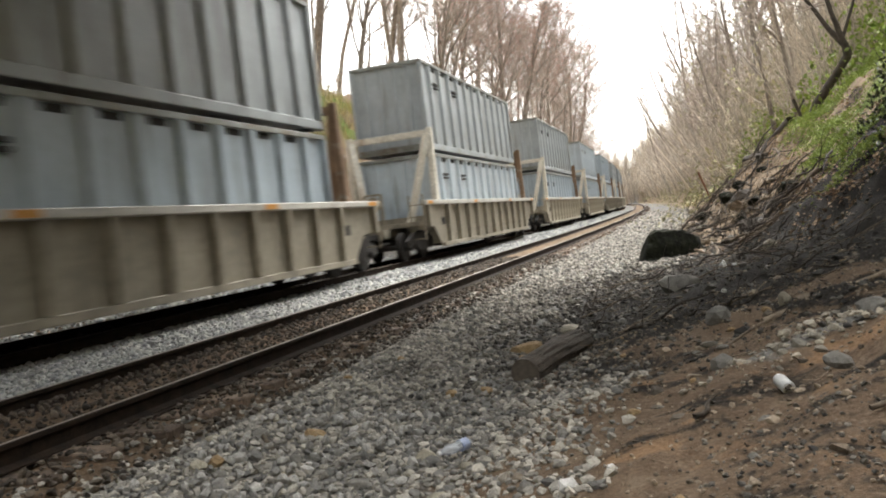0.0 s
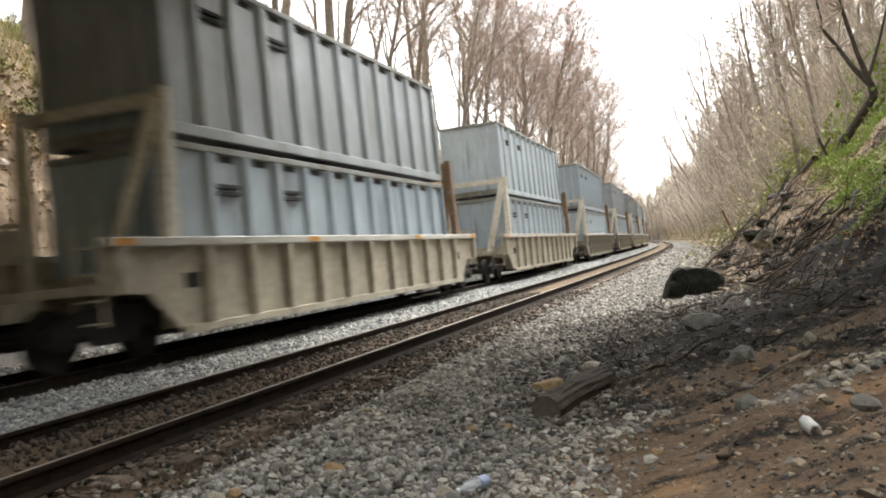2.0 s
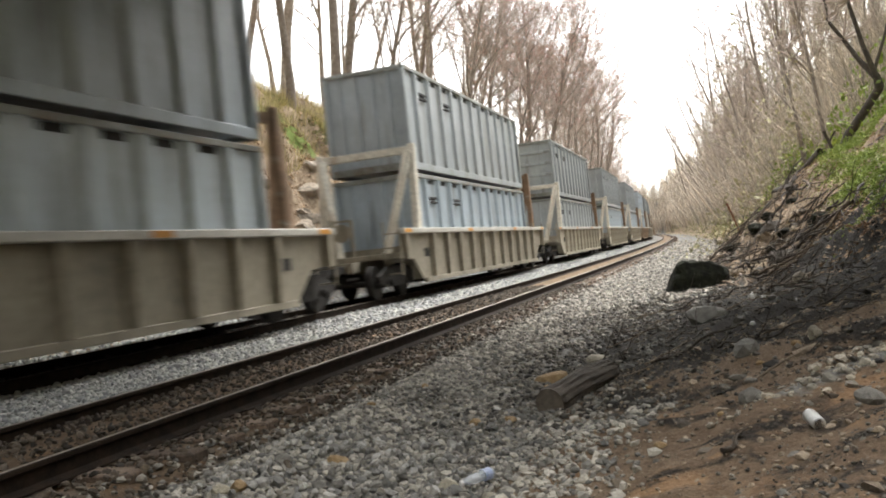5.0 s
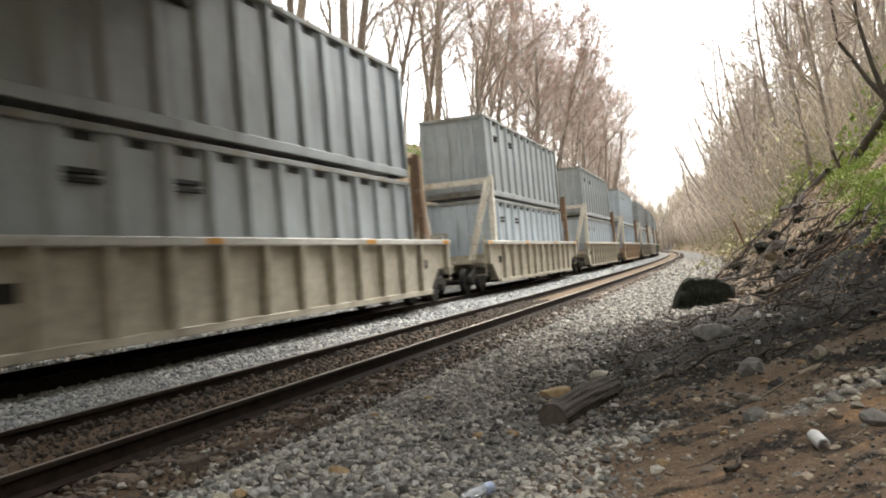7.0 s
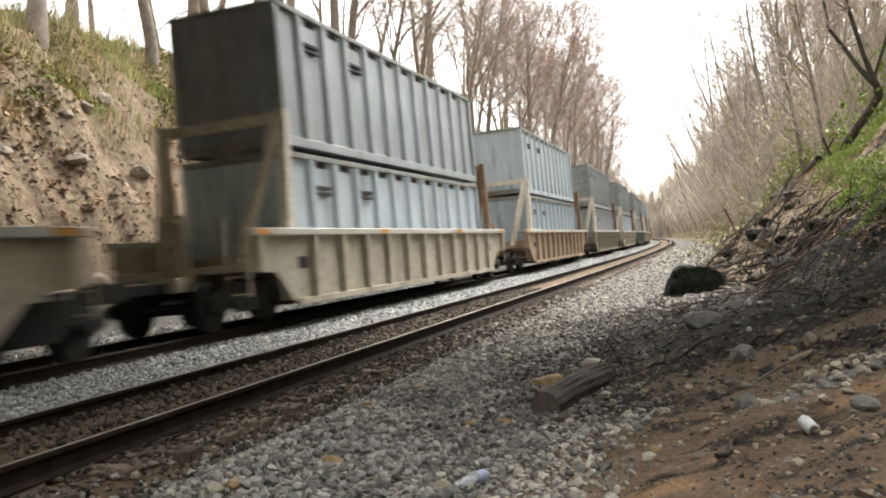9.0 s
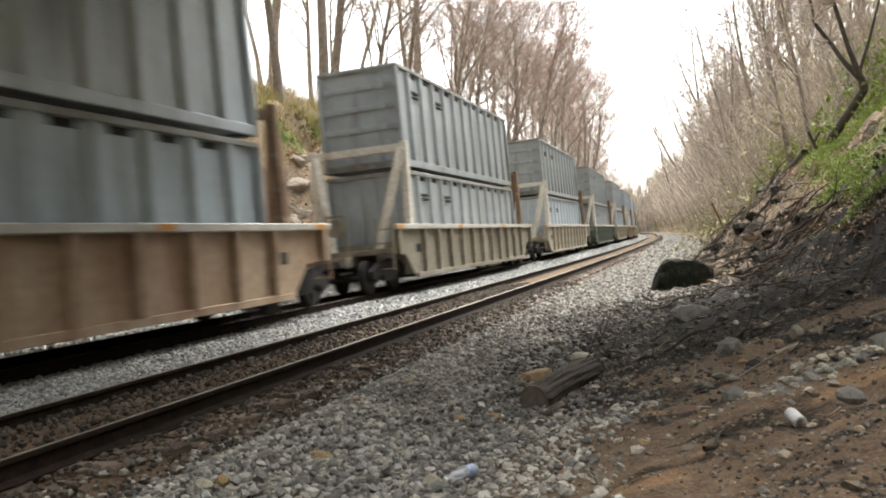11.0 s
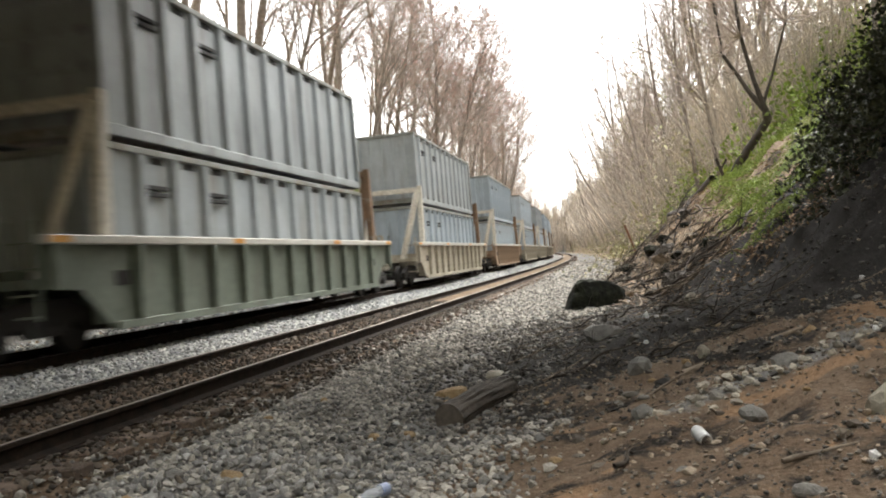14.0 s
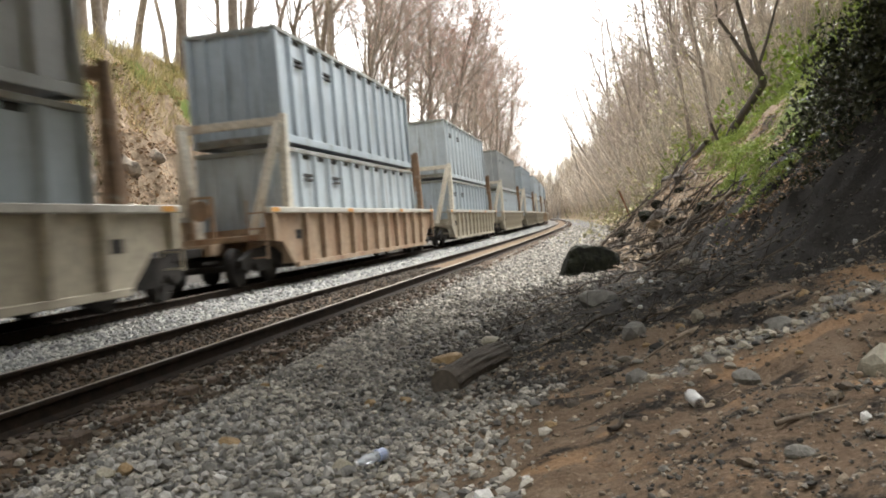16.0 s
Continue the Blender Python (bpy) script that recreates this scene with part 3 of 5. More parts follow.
def near_stones():
    """The nearest ballast, stone by stone."""
    kinds = [fast_mesh("ballast_stone", v * (1, 1, 0.75), ICO_F, [M_STONE_PIECE]) for v in ROCKS]
    r = random.Random(17)
    for _ in range(280):
        u, y = r.uniform(-3.3, -1.5), 3.5 + 2.6 * r.random()
        s = r.uniform(0.02, 0.042)
        ob = new("ballast_stone", r.choice(kinds))
        ob.parent = ground
        ob.matrix_basis = pose(u, y, h(u, y) + 0.035, r.uniform(0, 360), r.uniform(0, 360), r.uniform(0, 360)) @ Matrix.Diagonal((s, s, s, 1))


near_stones()


# ---------------------------------------------------------------- the train
PITCH, SPEED, HALF = 21.65, 17.967, 8.85
FIRST = 10.73
CARS = 25


def make_truck(parent, y, lean):
    truck = part("truck", bevelled(box(bmesh.new(), -0.95, 0.95, -0.22, 0.22, 0.36, 0.66), 0.02), M_IRON, parent, "grimy cast-iron bogie")
    truck.matrix_basis = pose(0, y, 0)
    for s in (-1, 1):
        frame_bm = prism(bmesh.new(), [(-1.25, 0.42), (-0.95, 0.30), (-0.62, 0.52), (-0.40, 0.30), (0.40, 0.30), (0.62, 0.52), (0.95, 0.30), (1.25, 0.42), (1.25, 0.58), (0.55, 0.82), (-0.55, 0.82), (-1.25, 0.58)], "x", s * 1.0 - 0.07, s * 1.0 + 0.07)
        part("side_frame", frame_bm, M_IRON, truck)
        for k in (-0.16, 0.16):
            part("spring", cyl(bmesh.new(), (s * 1.0, k, 0.47), "z", 0.085, 0.26, 10), M_IRON, truck)
    for a in (-0.89, 0.89):
        w = bmesh.new()
        cyl(w, (0, a, 0.42), "x", 0.075, 2.2, 10)
        for s in (-1, 1):
            cyl(w, (s * 0.752, a, 0.42), "x", 0.42, 0.13, 24)
            cyl(w, (s * 0.69, a, 0.42), "x", 0.445, 0.03, 24)
            cyl(w, (s * 0.83, a, 0.42), "x", 0.14, 0.06, 12)
        part("wheelset", w, M_IRON, truck)
    return truck


def make_well_car(paint, brace, label):
    car = tagged(new("well_car"), label, "freight car", "well cars of the train")
    outline = [(-7.2, 0.30), (7.2, 0.30), (7.95, 0.92), (HALF, 0.98), (HALF, 1.58), (-HALF, 1.58), (-HALF, 0.98), (-7.95, 0.92)]
    rib = None
    for s in (-1, 1):
        part("side_panel", prism(bmesh.new(), outline, "x", s * 1.36, s * 1.40), paint, car)
        sill = bevelled(box(bmesh.new(), min(s * 1.30, s * 1.54), max(s * 1.30, s * 1.54), -HALF, HALF, 1.58, 1.715), 0.015)
        part("top_sill", sill, M_SILL, car, "pale dirty top chord")
        low = box(bmesh.new(), min(s * 1.36, s * 1.47), max(s * 1.36, s * 1.47), -7.2, 7.2, 0.27, 0.40)
        part("bottom_sill", bevelled(low, 0.012), paint, car)
        if rib is None:
            bm = bmesh.new()
            prism(bm, [(0.0, 0.40), (0.10, 0.40), (0.14, 1.40), (0.14, 1.58), (0.0, 1.58)], "y", -0.07, 0.07)
            rib = finish("rib", bevelled(bm, 0.01), paint)
        for k in range(-5, 6):
            o = new("rib", rib)
            o.parent, o.matrix_basis = car, pose(s * 1.398, k * 1.3, 0, 0, 0, 0 if s > 0 else 180)
        short = finish("end_rib", bevelled(prism(bmesh.new(), [(0.0, 0.95), (0.13, 0.95), (0.14, 1.58), (0.0, 1.58)], "y", -0.09, 0.09), 0.01), paint)
        for e in (-1, 1):
            o = new("end_rib", short)
            o.parent, o.matrix_basis = car, pose(s * 1.398, e * 8.6, 0, 0, 0, 0 if s > 0 else 180)
            plate = box(bmesh.new(), min(s * 1.405, s * 1.412), max(s * 1.405, s * 1.412), e * 6.9 - 0.2, e * 6.9 + 0.2, 0.95, 1.18)
            part("data_plate", plate, M_IRON, car, "dark stencilled data panel")
        for y in (-8.55, -2.9, 3.2, 8.4):
            tag = box(bmesh.new(), min(s * 1.541, s * 1.546), max(s * 1.541, s * 1.546), y - 0.24, y + 0.24, 1.60, 1.70)
            part("reflector_strip", tag, M_AMBER, car, "amber reflective strip")
    part("well_floor", bevelled(box(bmesh.new(), -1.36, 1.36, -7.2, 7.2, 0.30, 0.38), 0.01), M_IRON, car)
    for e in (-1, 1):
        deck = box(bmesh.new(), -1.36, 1.36, min(e * 7.3, e * 8.9), max(e * 7.3, e * 8.9), 0.98, 1.12)
        box(deck, -0.3, 0.3, min(e * 7.3, e * 9.4), max(e * 7.3, e * 9.4), 0.72, 0.98)
        part("end_platform", bevelled(deck, 0.012), paint, car, "end deck over the bogie")
        part("bulkhead_sheet", box(bmesh.new(), -1.34, 1.34, min(e * 7.18, e * 7.24), max(e * 7.18, e * 7.24), 0.38, 1.3), paint, car)
        coupler = box(bmesh.new(), -0.11, 0.11, min(e * 9.3, e * 10.6), max(e * 9.3, e * 10.6), 0.72, 0.92)
        box(coupler, -0.2, 0.2, min(e * 10.5, e * 10.83), max(e * 10.5, e * 10.83), 0.68, 0.98)
        part("coupler", bevelled(coupler, 0.02), M_IRON, car)
        for s in (-1, 1):
            post = bmesh.new()
            prism(post, [(-0.16, 1.7), (0.16, 1.7), (0.085, 4.0), (-0.085, 4.0)], "x", s * 1.34 - 0.09, s * 1.34 + 0.09)
            for vert in post.verts:
                vert.co.y += e * (7.25 - 0.06 * (vert.co.z - 1.7))
            part("corner_post", bevelled(post, 0.012), brace if e < 0 else M_BRACE_RUST, car, "tapered corner post")
            strut = beam(bmesh.new(), (s * 1.27, e * 7.2, 3.8), (s * 0.66, e * 7.95, 1.1), 0.20, 0.17)
            part("diagonal_strut", bevelled(strut, 0.01), brace if e < 0 else M_BRACE_RUST, car)
            lad = bmesh.new()
            for k in (0.0, 0.42):
                beam(lad, (s * (1.42 - k), e * 8.93, 0.55), (s * (1.42 - k), e * 8.93, 1.9), 0.035, 0.035)
            for z in (0.6, 0.9, 1.25, 1.6):
                beam(lad, (s * 1.42, e * 8.93, z), (s * 1.0, e * 8.93, z), 0.03, 0.03)
            part("end_ladder", lad, paint, car)
        part("cross_beam", bevelled(box(bmesh.new(), -1.42, 1.42, e * 7.12 - 0.07, e * 7.12 + 0.07, 3.74, 3.94), 0.012), brace if e < 0 else M_BRACE_RUST, car)
        stand = bmesh.new()
        for k in (-0.42, 0.08):
            beam(stand, (k, e * 8.75, 1.12), (k, e * 8.75, 2.05), 0.09, 0.05)
        beam(stand, (-0.42, e * 8.75, 2.05), (0.08, e * 8.75, 2.05), 0.06, 0.06)
        if e < 0:
            cyl(stand, (-0.17, e * 8.82, 1.75), "y", 0.24, 0.05, 16)
        part("brake_stand", stand, paint, car)
        hose = box(bmesh.new(), 0.3, 0.36, min(e * 9.2, e * 9.9), max(e * 9.2, e * 9.9), 0.55, 0.61)
        part("air_hose", hose, M_IRON, car)
        make_truck(car, e * 8.3, 0)
    return car


LENGTH, WIDTH, TALL = 13.6, 2.44, 2.87


def make_container(paint, label, lined_end=False):
    """A ribbed steel rubbish container, open at the top rail brackets; its base at z = 0."""
    c = tagged(new("container"), label, "container", "stacked containers")
    L, W = LENGTH / 2, WIDTH / 2
    part("body", box(bmesh.new(), -W + 0.09, W - 0.09, -L + 0.08, L - 0.08, 0.10, TALL - 0.10), paint, c)
    for s in (-1, 1):
        a, b = sorted((s * (W - 0.10), s * W))
        part("top_rail", bevelled(box(bmesh.new(), a, b, -L, L, TALL - 0.11, TALL), 0.012), M_FRAME, c)
        part("bottom_rail", bevelled(box(bmesh.new(), a, b, -L, L, 0.0, 0.20), 0.015), paint, c)
    for e in (-1, 1):
        a, b = sorted((e * (L - 0.10), e * L))
        part("end_rail", bevelled(box(bmesh.new(), -W + 0.1, W - 0.1, a, b, TALL - 0.13, TALL), 0.012), M_FRAME, c)
        part("end_sill", bevelled(box(bmesh.new(), -W + 0.1, W - 0.1, a, b, 0.0, 0.20), 0.012), M_FRAME, c)
        for s in (-1, 1):
            a2, b2 = sorted((s * (W - 0.14), s * W))
            a3, b3 = sorted((e * (L - 0.16), e * L))
            part("corner_casting", bevelled(box(bmesh.new(), a2, b2 + 0.0, a3, b3, 0.2, TALL - 0.11), 0.015), paint, c)
        if lined_end:
            slat = finish("end_slat", bevelled(box(bmesh.new(), -W + 0.14, W - 0.14, -0.035, 0.035, -0.07, 0.07), 0.012), paint)
            for k in range(4):
                o = new("end_slat", slat)
                o.parent, o.matrix_basis = c, pose(0, e * (L - 0.06), 0.55 + k * 0.58)
        else:
            slat = finish("end_post", bevelled(box(bmesh.new(), -0.06, 0.06, -0.035, 0.035, 0.2, TALL - 0.12), 0.012), paint)
            for k in range(4):
                o = new("end_post", slat)
                o.parent, o.matrix_basis = c, pose(-0.72 + k * 0.48, e * (L - 0.06), 0)
    bm = prism(bmesh.new(), [(-0.17, 0.0), (-0.085, 0.085), (0.085, 0.085), (0.17, 0.0)], "z", 0.2, TALL - 0.11)
    for vert in bm.verts:
        vert.co = Vector((vert.co.y, vert.co.x, vert.co.z))
    bmesh.ops.recalc_face_normals(bm, faces=bm.faces)
    rib = finish("side_rib", bm, paint)
    hole = finish("bracket_gap", box(bmesh.new(), -0.004, 0.004, -0.24, 0.24, -0.07, 0.05), M_SLOT)
    for s in (-1, 1):
        for k in range(11):
            o = new("side_rib", rib)
            o.parent, o.matrix_basis = c, pose(s * (W - 0.09), -L + 1.05 + k * 1.15, 0, 0, 0, 0 if s > 0 else 180)
            if k < 10:
                o = new("bracket_gap", hole)
                o.parent, o.matrix_basis = c, pose(s * (W - 0.086), -L + 1.05 + (k + 0.5) * 1.15, TALL - 0.17)
        for y in (-L + 1.5, -L + 3.8):
            v = bmesh.new()
            a, b = sorted((s * (W - 0.095), s * (W + 0.0)))
            for z in (TALL - 0.66, TALL - 0.78):
                box(v, a, b, y - 0.36, y + 0.36, z - 0.035, z + 0.035)
            part("vent_louvre", bevelled(v, 0.006), M_SLOT, c, "black slotted vent")
    return c


def line_pose(s, centre, z, up=0.0):
    """A pose on the curved line, s metres along."""
    y = s
    turn = math.degrees(math.atan(max(0.0, y - Y_CURVE) / RADIUS))
    return pose(centre + float(shift(y)), y, z, 0, CANT, turn) @ pose(0, 0, up)


WELL_LABELS = ["cream well car grimed with brown road dirt", "dull tan well car with ribbed sides", "cream well car streaked with orange rust", "dark grey-green well car with amber strips"]
well_kinds = [make_well_car(M_WELL[i], M_BRACE, WELL_LABELS[i]) for i in range(4)]
BOX_LABELS = ["pale blue-grey ribbed steel rubbish container on a well car", "blue-grey ribbed steel container with black vents", "grimy dark grey ribbed steel container", "worn grey ribbed steel container with brown stains"]
box_kinds = [make_container(M_BOX[i], BOX_LABELS[i], i == 2) for i in range(4)]

well_order = [1, 1, 1, 0, 0, 1, 1, 0, 0, 0, 2, 1, 0, 3, 0, 2, 0, 0, 1, 0, 2, 0, 1, 0, 0, 1]
top_order = [1, 2, 3, 3, 0, 1, 3, 2, 3, 3, 0, 2, 2, 2, 3, 1, 0, 3, 1, 0, 0, 1, 3, 0, 1, 0]
low_order = [3, 1, 0, 1, 1, 0, 1, 3, 0, 0, 1, 3, 0, 3, 1, 0, 1, 0, 0, 3, 1, 0, 1, 0, 0, 1]
train = []
used = set()


def take(kind):
    """The first of a kind is used as it stands, the rest are copies."""
    if kind not in used:
        used.add(kind)
        return kind
    return copy_thing(kind, Matrix())


for n in range(CARS):
    car = take(well_kinds[well_order[n % len(well_order)]])
    low = take(box_kinds[low_order[n % len(low_order)]])
    top = take(box_kinds[top_order[n % len(top_order)]])
    train.append((n - 1, car, low, top))


# ---------------------------------------------------------------- trees
class Wood:
    """Gathers tapered tubes into one array."""

    def __init__(self):
        self.v, self.f, self.n = [], [], 0

    def tube(self, pts, radii, sides):
        pts, radii = np.asarray(pts, float), np.asarray(radii, float)
        k = len(pts)
        d = np.gradient(pts, axis=0)
        d /= np.linalg.norm(d, axis=1)[:, None] + 1e-9
        ref = np.array([0.31, 0.87, 0.37])
        a = np.cross(d, ref)
        a /= np.linalg.norm(a, axis=1)[:, None] + 1e-9
        b = np.cross(d, a)
        ang = np.arange(sides) * 2 * np.pi / sides
        ring = pts[:, None] + radii[:, None, None] * (np.cos(ang)[None, :, None] * a[:, None] + np.sin(ang)[None, :, None] * b[:, None])
        self.v.append(ring.reshape(-1, 3))
        i = (np.arange(k - 1)[:, None] * sides + np.arange(sides)[None]).ravel()
        j = (np.arange(k - 1)[:, None] * sides + (np.arange(sides)[None] + 1) % sides).ravel()
        self.f.append(np.stack([i, j, j + sides, i + sides], -1) + self.n)
        self.n += k * sides

    def mesh(self, name, mat):
        return fast_mesh(name, np.concatenate(self.v), np.concatenate(self.f), [mat], smooth=True)


def leaf_cards(centres, size, r, flat=False):
    """Small four-cornered leaves, folded along the middle."""
    n = len(centres)
    q = r.normal(size=(n, 3))
    if flat:
        q[:, 2] = np.abs(q[:, 2]) + 1.2
    q /= np.linalg.norm(q, axis=1)[:, None]
    a = np.cross(q, r.normal(size=(n, 3)))
    a /= np.linalg.norm(a, axis=1)[:, None] + 1e-9
    b = np.cross(q, a)
    s = (size * r.uniform(0.6, 1.4, n))[:, None]
    c = np.asarray(centres)
    v = np.stack([c - a * s, c + b * s * 0.55 + q * s * 0.15, c + a * s, c - b * s * 0.55 + q * s * 0.15], 1)
    f = np.array([[0, 1, 2], [0, 2, 3]])[None] + (np.arange(n) * 4)[:, None, None]
    return v.reshape(-1, 3), f.reshape(-1, 3)


def branch(r, start, way, length, bend, steps, lift):
    pts, p, d = [np.array(start, float)], np.array(start, float), np.array(way, float)
    for _ in range(steps):
        d = d + r.normal(size=3) * bend + np.array([0, 0, lift])
        d /= np.linalg.norm(d)
        p = p + d * length / steps
        pts.append(p)
    return np.array(pts), d


def tree_meshes(seed, height, girth, limbs=13, sub=7, twigs=6, crown_from=0.35, buds=0.0, lean=0.04, spread=0.34, leaves=0.0, reach=(0.9, 0.25), thick=1.0):
    """A bare hardwood: one mesh of trunk and limbs, one of twigs, and buds or young leaves on some."""
    r = np.random.RandomState(seed)
    wood, fine, tips = Wood(), Wood(), []
    trunk, _ = branch(r, (0, 0, -0.4), (r.uniform(-lean, lean), r.uniform(-lean, lean), 1), height, 0.05, 9, 0.03)
    rad = girth * np.linspace(1, 0.12, 10) ** 0.9
    rad[0] *= 1.35
    wood.tube(trunk, rad, 9)
    for k in range(limbs):
        f = crown_from + (1 - crown_from) * (k + r.uniform(0, 1)) / limbs * 0.97
        i = f * 9
        a = int(min(i, 8))
        p = trunk[a] + (trunk[a + 1] - trunk[a]) * (i - a)
        az = r.uniform(0, 6.28)
        rise = r.uniform(0.5, 1.5)
        ln = height * spread * (1.15 - f * 0.75) * r.uniform(reach[1] + 0.5, 1.25)
        pts, d = branch(r, p, np.array([math.cos(az), math.sin(az), rise]) / math.hypot(1, rise), ln, 0.14, 6, 0.05)
        r0 = np.interp(i, range(10), rad) * r.uniform(0.35, 0.6)
        rr = r0 * np.linspace(1, 0.16, 7)
        wood.tube(pts, rr, 5)
        for s in range(sub):
            g = r.uniform(0.2, 1.0) * 5.9
            b = int(g)
            q = pts[b] + (pts[b + 1] - pts[b]) * (g - b)
            d0 = pts[b + 1] - pts[b]
            d0 = d0 / np.linalg.norm(d0) + r.normal(size=3) * 0.62 + np.array([0, 0, 0.15])
            ln2 = ln * r.uniform(0.25, 0.55)
            pt2, _ = branch(r, q, d0 / np.linalg.norm(d0), ln2, 0.16, 3, 0.05)
            rr2 = max(0.012 * thick, np.interp(g, range(7), rr) * 0.55) * np.linspace(1, 0.25, 4)
            fine.tube(pt2, rr2, 3)
            for w in range(twigs):
                g2 = r.uniform(0.15, 1.0) * 2.9
                b2 = int(g2)
                q2 = pt2[b2] + (pt2[b2 + 1] - pt2[b2]) * (g2 - b2)
                d2 = pt2[b2 + 1] - pt2[b2]
                d2 = d2 / np.linalg.norm(d2) + r.normal(size=3) * 0.6
                pt3, _ = branch(r, q2, d2 / np.linalg.norm(d2), ln2 * r.uniform(0.3, 0.65), 0.2, 1, 0.06)
                fine.tube(pt3, thick * np.array([0.010, 0.004]), 3)
                tips.append(pt3[1])
    out = [wood.mesh("trunk", M_BARK), fine.mesh("crown", M_TWIG)]
    tips = np.array(tips)
    if buds or leaves:
        many = tips[r.uniform(0, 1, len(tips)) < (buds or leaves)]
        c = np.repeat(many, 2, 0) + r.normal(size=(len(many) * 2, 3)) * 0.12
        v, fc = leaf_cards(c, 0.06 if buds else 0.055, r)
        out.append(fast_mesh("blossom" if buds else "foliage", v, fc, [M_BUD if buds else M_LEAF_PALE]))
    return out


def plant(name, meshes, m, label, category, group, first={}):
    ob = tagged(new(name), label, category, group)
    for me in meshes:
        part(me.name.split(".")[0], me, None, ob)
    ob.matrix_basis = m
    return ob


rng = random.Random(8)
TALL_KINDS = ((21, 0.26, 0.36, 0), (18, 0.20, 0.3, 0.95), (23, 0.30, 0.42, 0), (16, 0.15, 0.28, 0.8), (19, 0.22, 0.4, 0.2))
tall = [tree_meshes(100 + i, hgt, g * 1.2, 18, 8, 7, cf, bd, spread=0.46, thick=1.35) for i, (hgt, g, cf, bd) in enumerate(TALL_KINDS)]
tall_far = [tree_meshes(120 + i, hgt, g, 13, 6, 4, cf, bd, spread=0.44, thick=2.4) for i, (hgt, g, cf, bd) in enumerate(TALL_KINDS)]
sapling = [tree_meshes(200 + i, hgt, g, 10, 5, 4, 0.25, 0, 0.16, 0.34, lv, thick=1.3) for i, (hgt, g, lv) in enumerate(((8, 0.07, 0.25), (10, 0.09, 0), (6.5, 0.05, 0.4), (11.5, 0.11, 0.12)))]


def upright(x, y, sink, rx, ry, turn, s):
    return pose(x, y, h(x, y) - sink, rx, ry) @ pose(0, 0, 0, 0, 0, turn) @ Matrix.Diagonal((s, s, s, 1))


def left_wood():
    # the edge of the wood along the top of the left bank, then rows behind it
    y = 6.0
    while y < 270:
        for row, back in enumerate((-14.6, -18.2, -22.5, -29.0)):
            if (row == 0 and y < 34) or (row == 1 and y < 17) or (row == 3 and y > 110):
                continue
            x = back + rng.uniform(-1.6, 1.6) + float(shift(y))
            yy = y + rng.uniform(-2.0, 2.0)
            kind = rng.choice((0, 1, 2, 3, 4) if row else (1, 1, 3, 3, 4))
            s = rng.uniform(0.74, 1.02) * (1 if row else 0.85)
            m = upright(x, yy, 0.1, rng.uniform(-3, 3), rng.uniform(-1, 8), rng.uniform(0, 360), s)
            near = 8 < y < 75 and row < 3
            plant("tree", (tall if near else tall_far)[kind], m, "tall bare hardwood with reddish spring buds" if kind in (1, 3) else "tall bare grey-barked hardwood in early spring", "tree", "trees above the rocky bank")
        y += 3.8 + max(0, y) * 0.045


def right_wood():
    y = 10.0
    while y < 260:
        for row, up in enumerate((2.2, 4.4, 7.5, 11.5)):
            x = float(shift(y) + toe(np.array([y]))[0]) + up + rng.uniform(-1.0, 1.0)
            yy = y + rng.uniform(-1.5, 1.5)
            if (row == 0 and yy < 52) or (row == 1 and yy < 32) or (row == 2 and -2 < yy < 15) or yy < 3 and row != 2:
                continue
            s = rng.uniform(0.75, 1.2) * (2.0 if y > 95 else 1.6 if y > 60 else 1)
            if row < 3 or rng.random() < 0.4:
                kind = rng.randrange(4)
                m = upright(x, yy, 0.1, rng.uniform(-6, 6), rng.uniform(-11, -2) if y > 60 else rng.uniform(-6, 3), rng.uniform(0, 360), s * (1.25 if 22 < y < 75 and row else 1.0))
                plant("sapling", sapling[kind], m, "thin leaning sapling coming into pale leaf on the bank" if kind != 1 else "thin bare sapling leaning out from the bank", "tree", "saplings on the earth bank")
            else:
                kind = rng.choice((0, 2, 4, 1))
                m = upright(x, yy, 0.1, rng.uniform(-4, 4), rng.uniform(-8, -1), rng.uniform(0, 360), s * 0.62)
                plant("tree", tall_far[kind], m, "bare hardwood at the top of the bank", "tree", "trees on the earth bank")
        y += 2.2 + max(0, y) * 0.028


left_wood()
right_wood()
# budding maples at the very edge of the wood
for k in range(11):
    y = 55 + k * 8.0
    x = -13.6 - rng.uniform(0, 1.2) + float(shift(y))
    m = upright(x, y, 0.1, rng.uniform(-4, 4), rng.uniform(6, 13), rng.uniform(0, 360), rng.uniform(1.0, 1.25))
    plant("tree", tall[1 if k % 2 else 3], m, "budding maple with a haze of dull red twigs", "tree", "trees above the rocky bank")


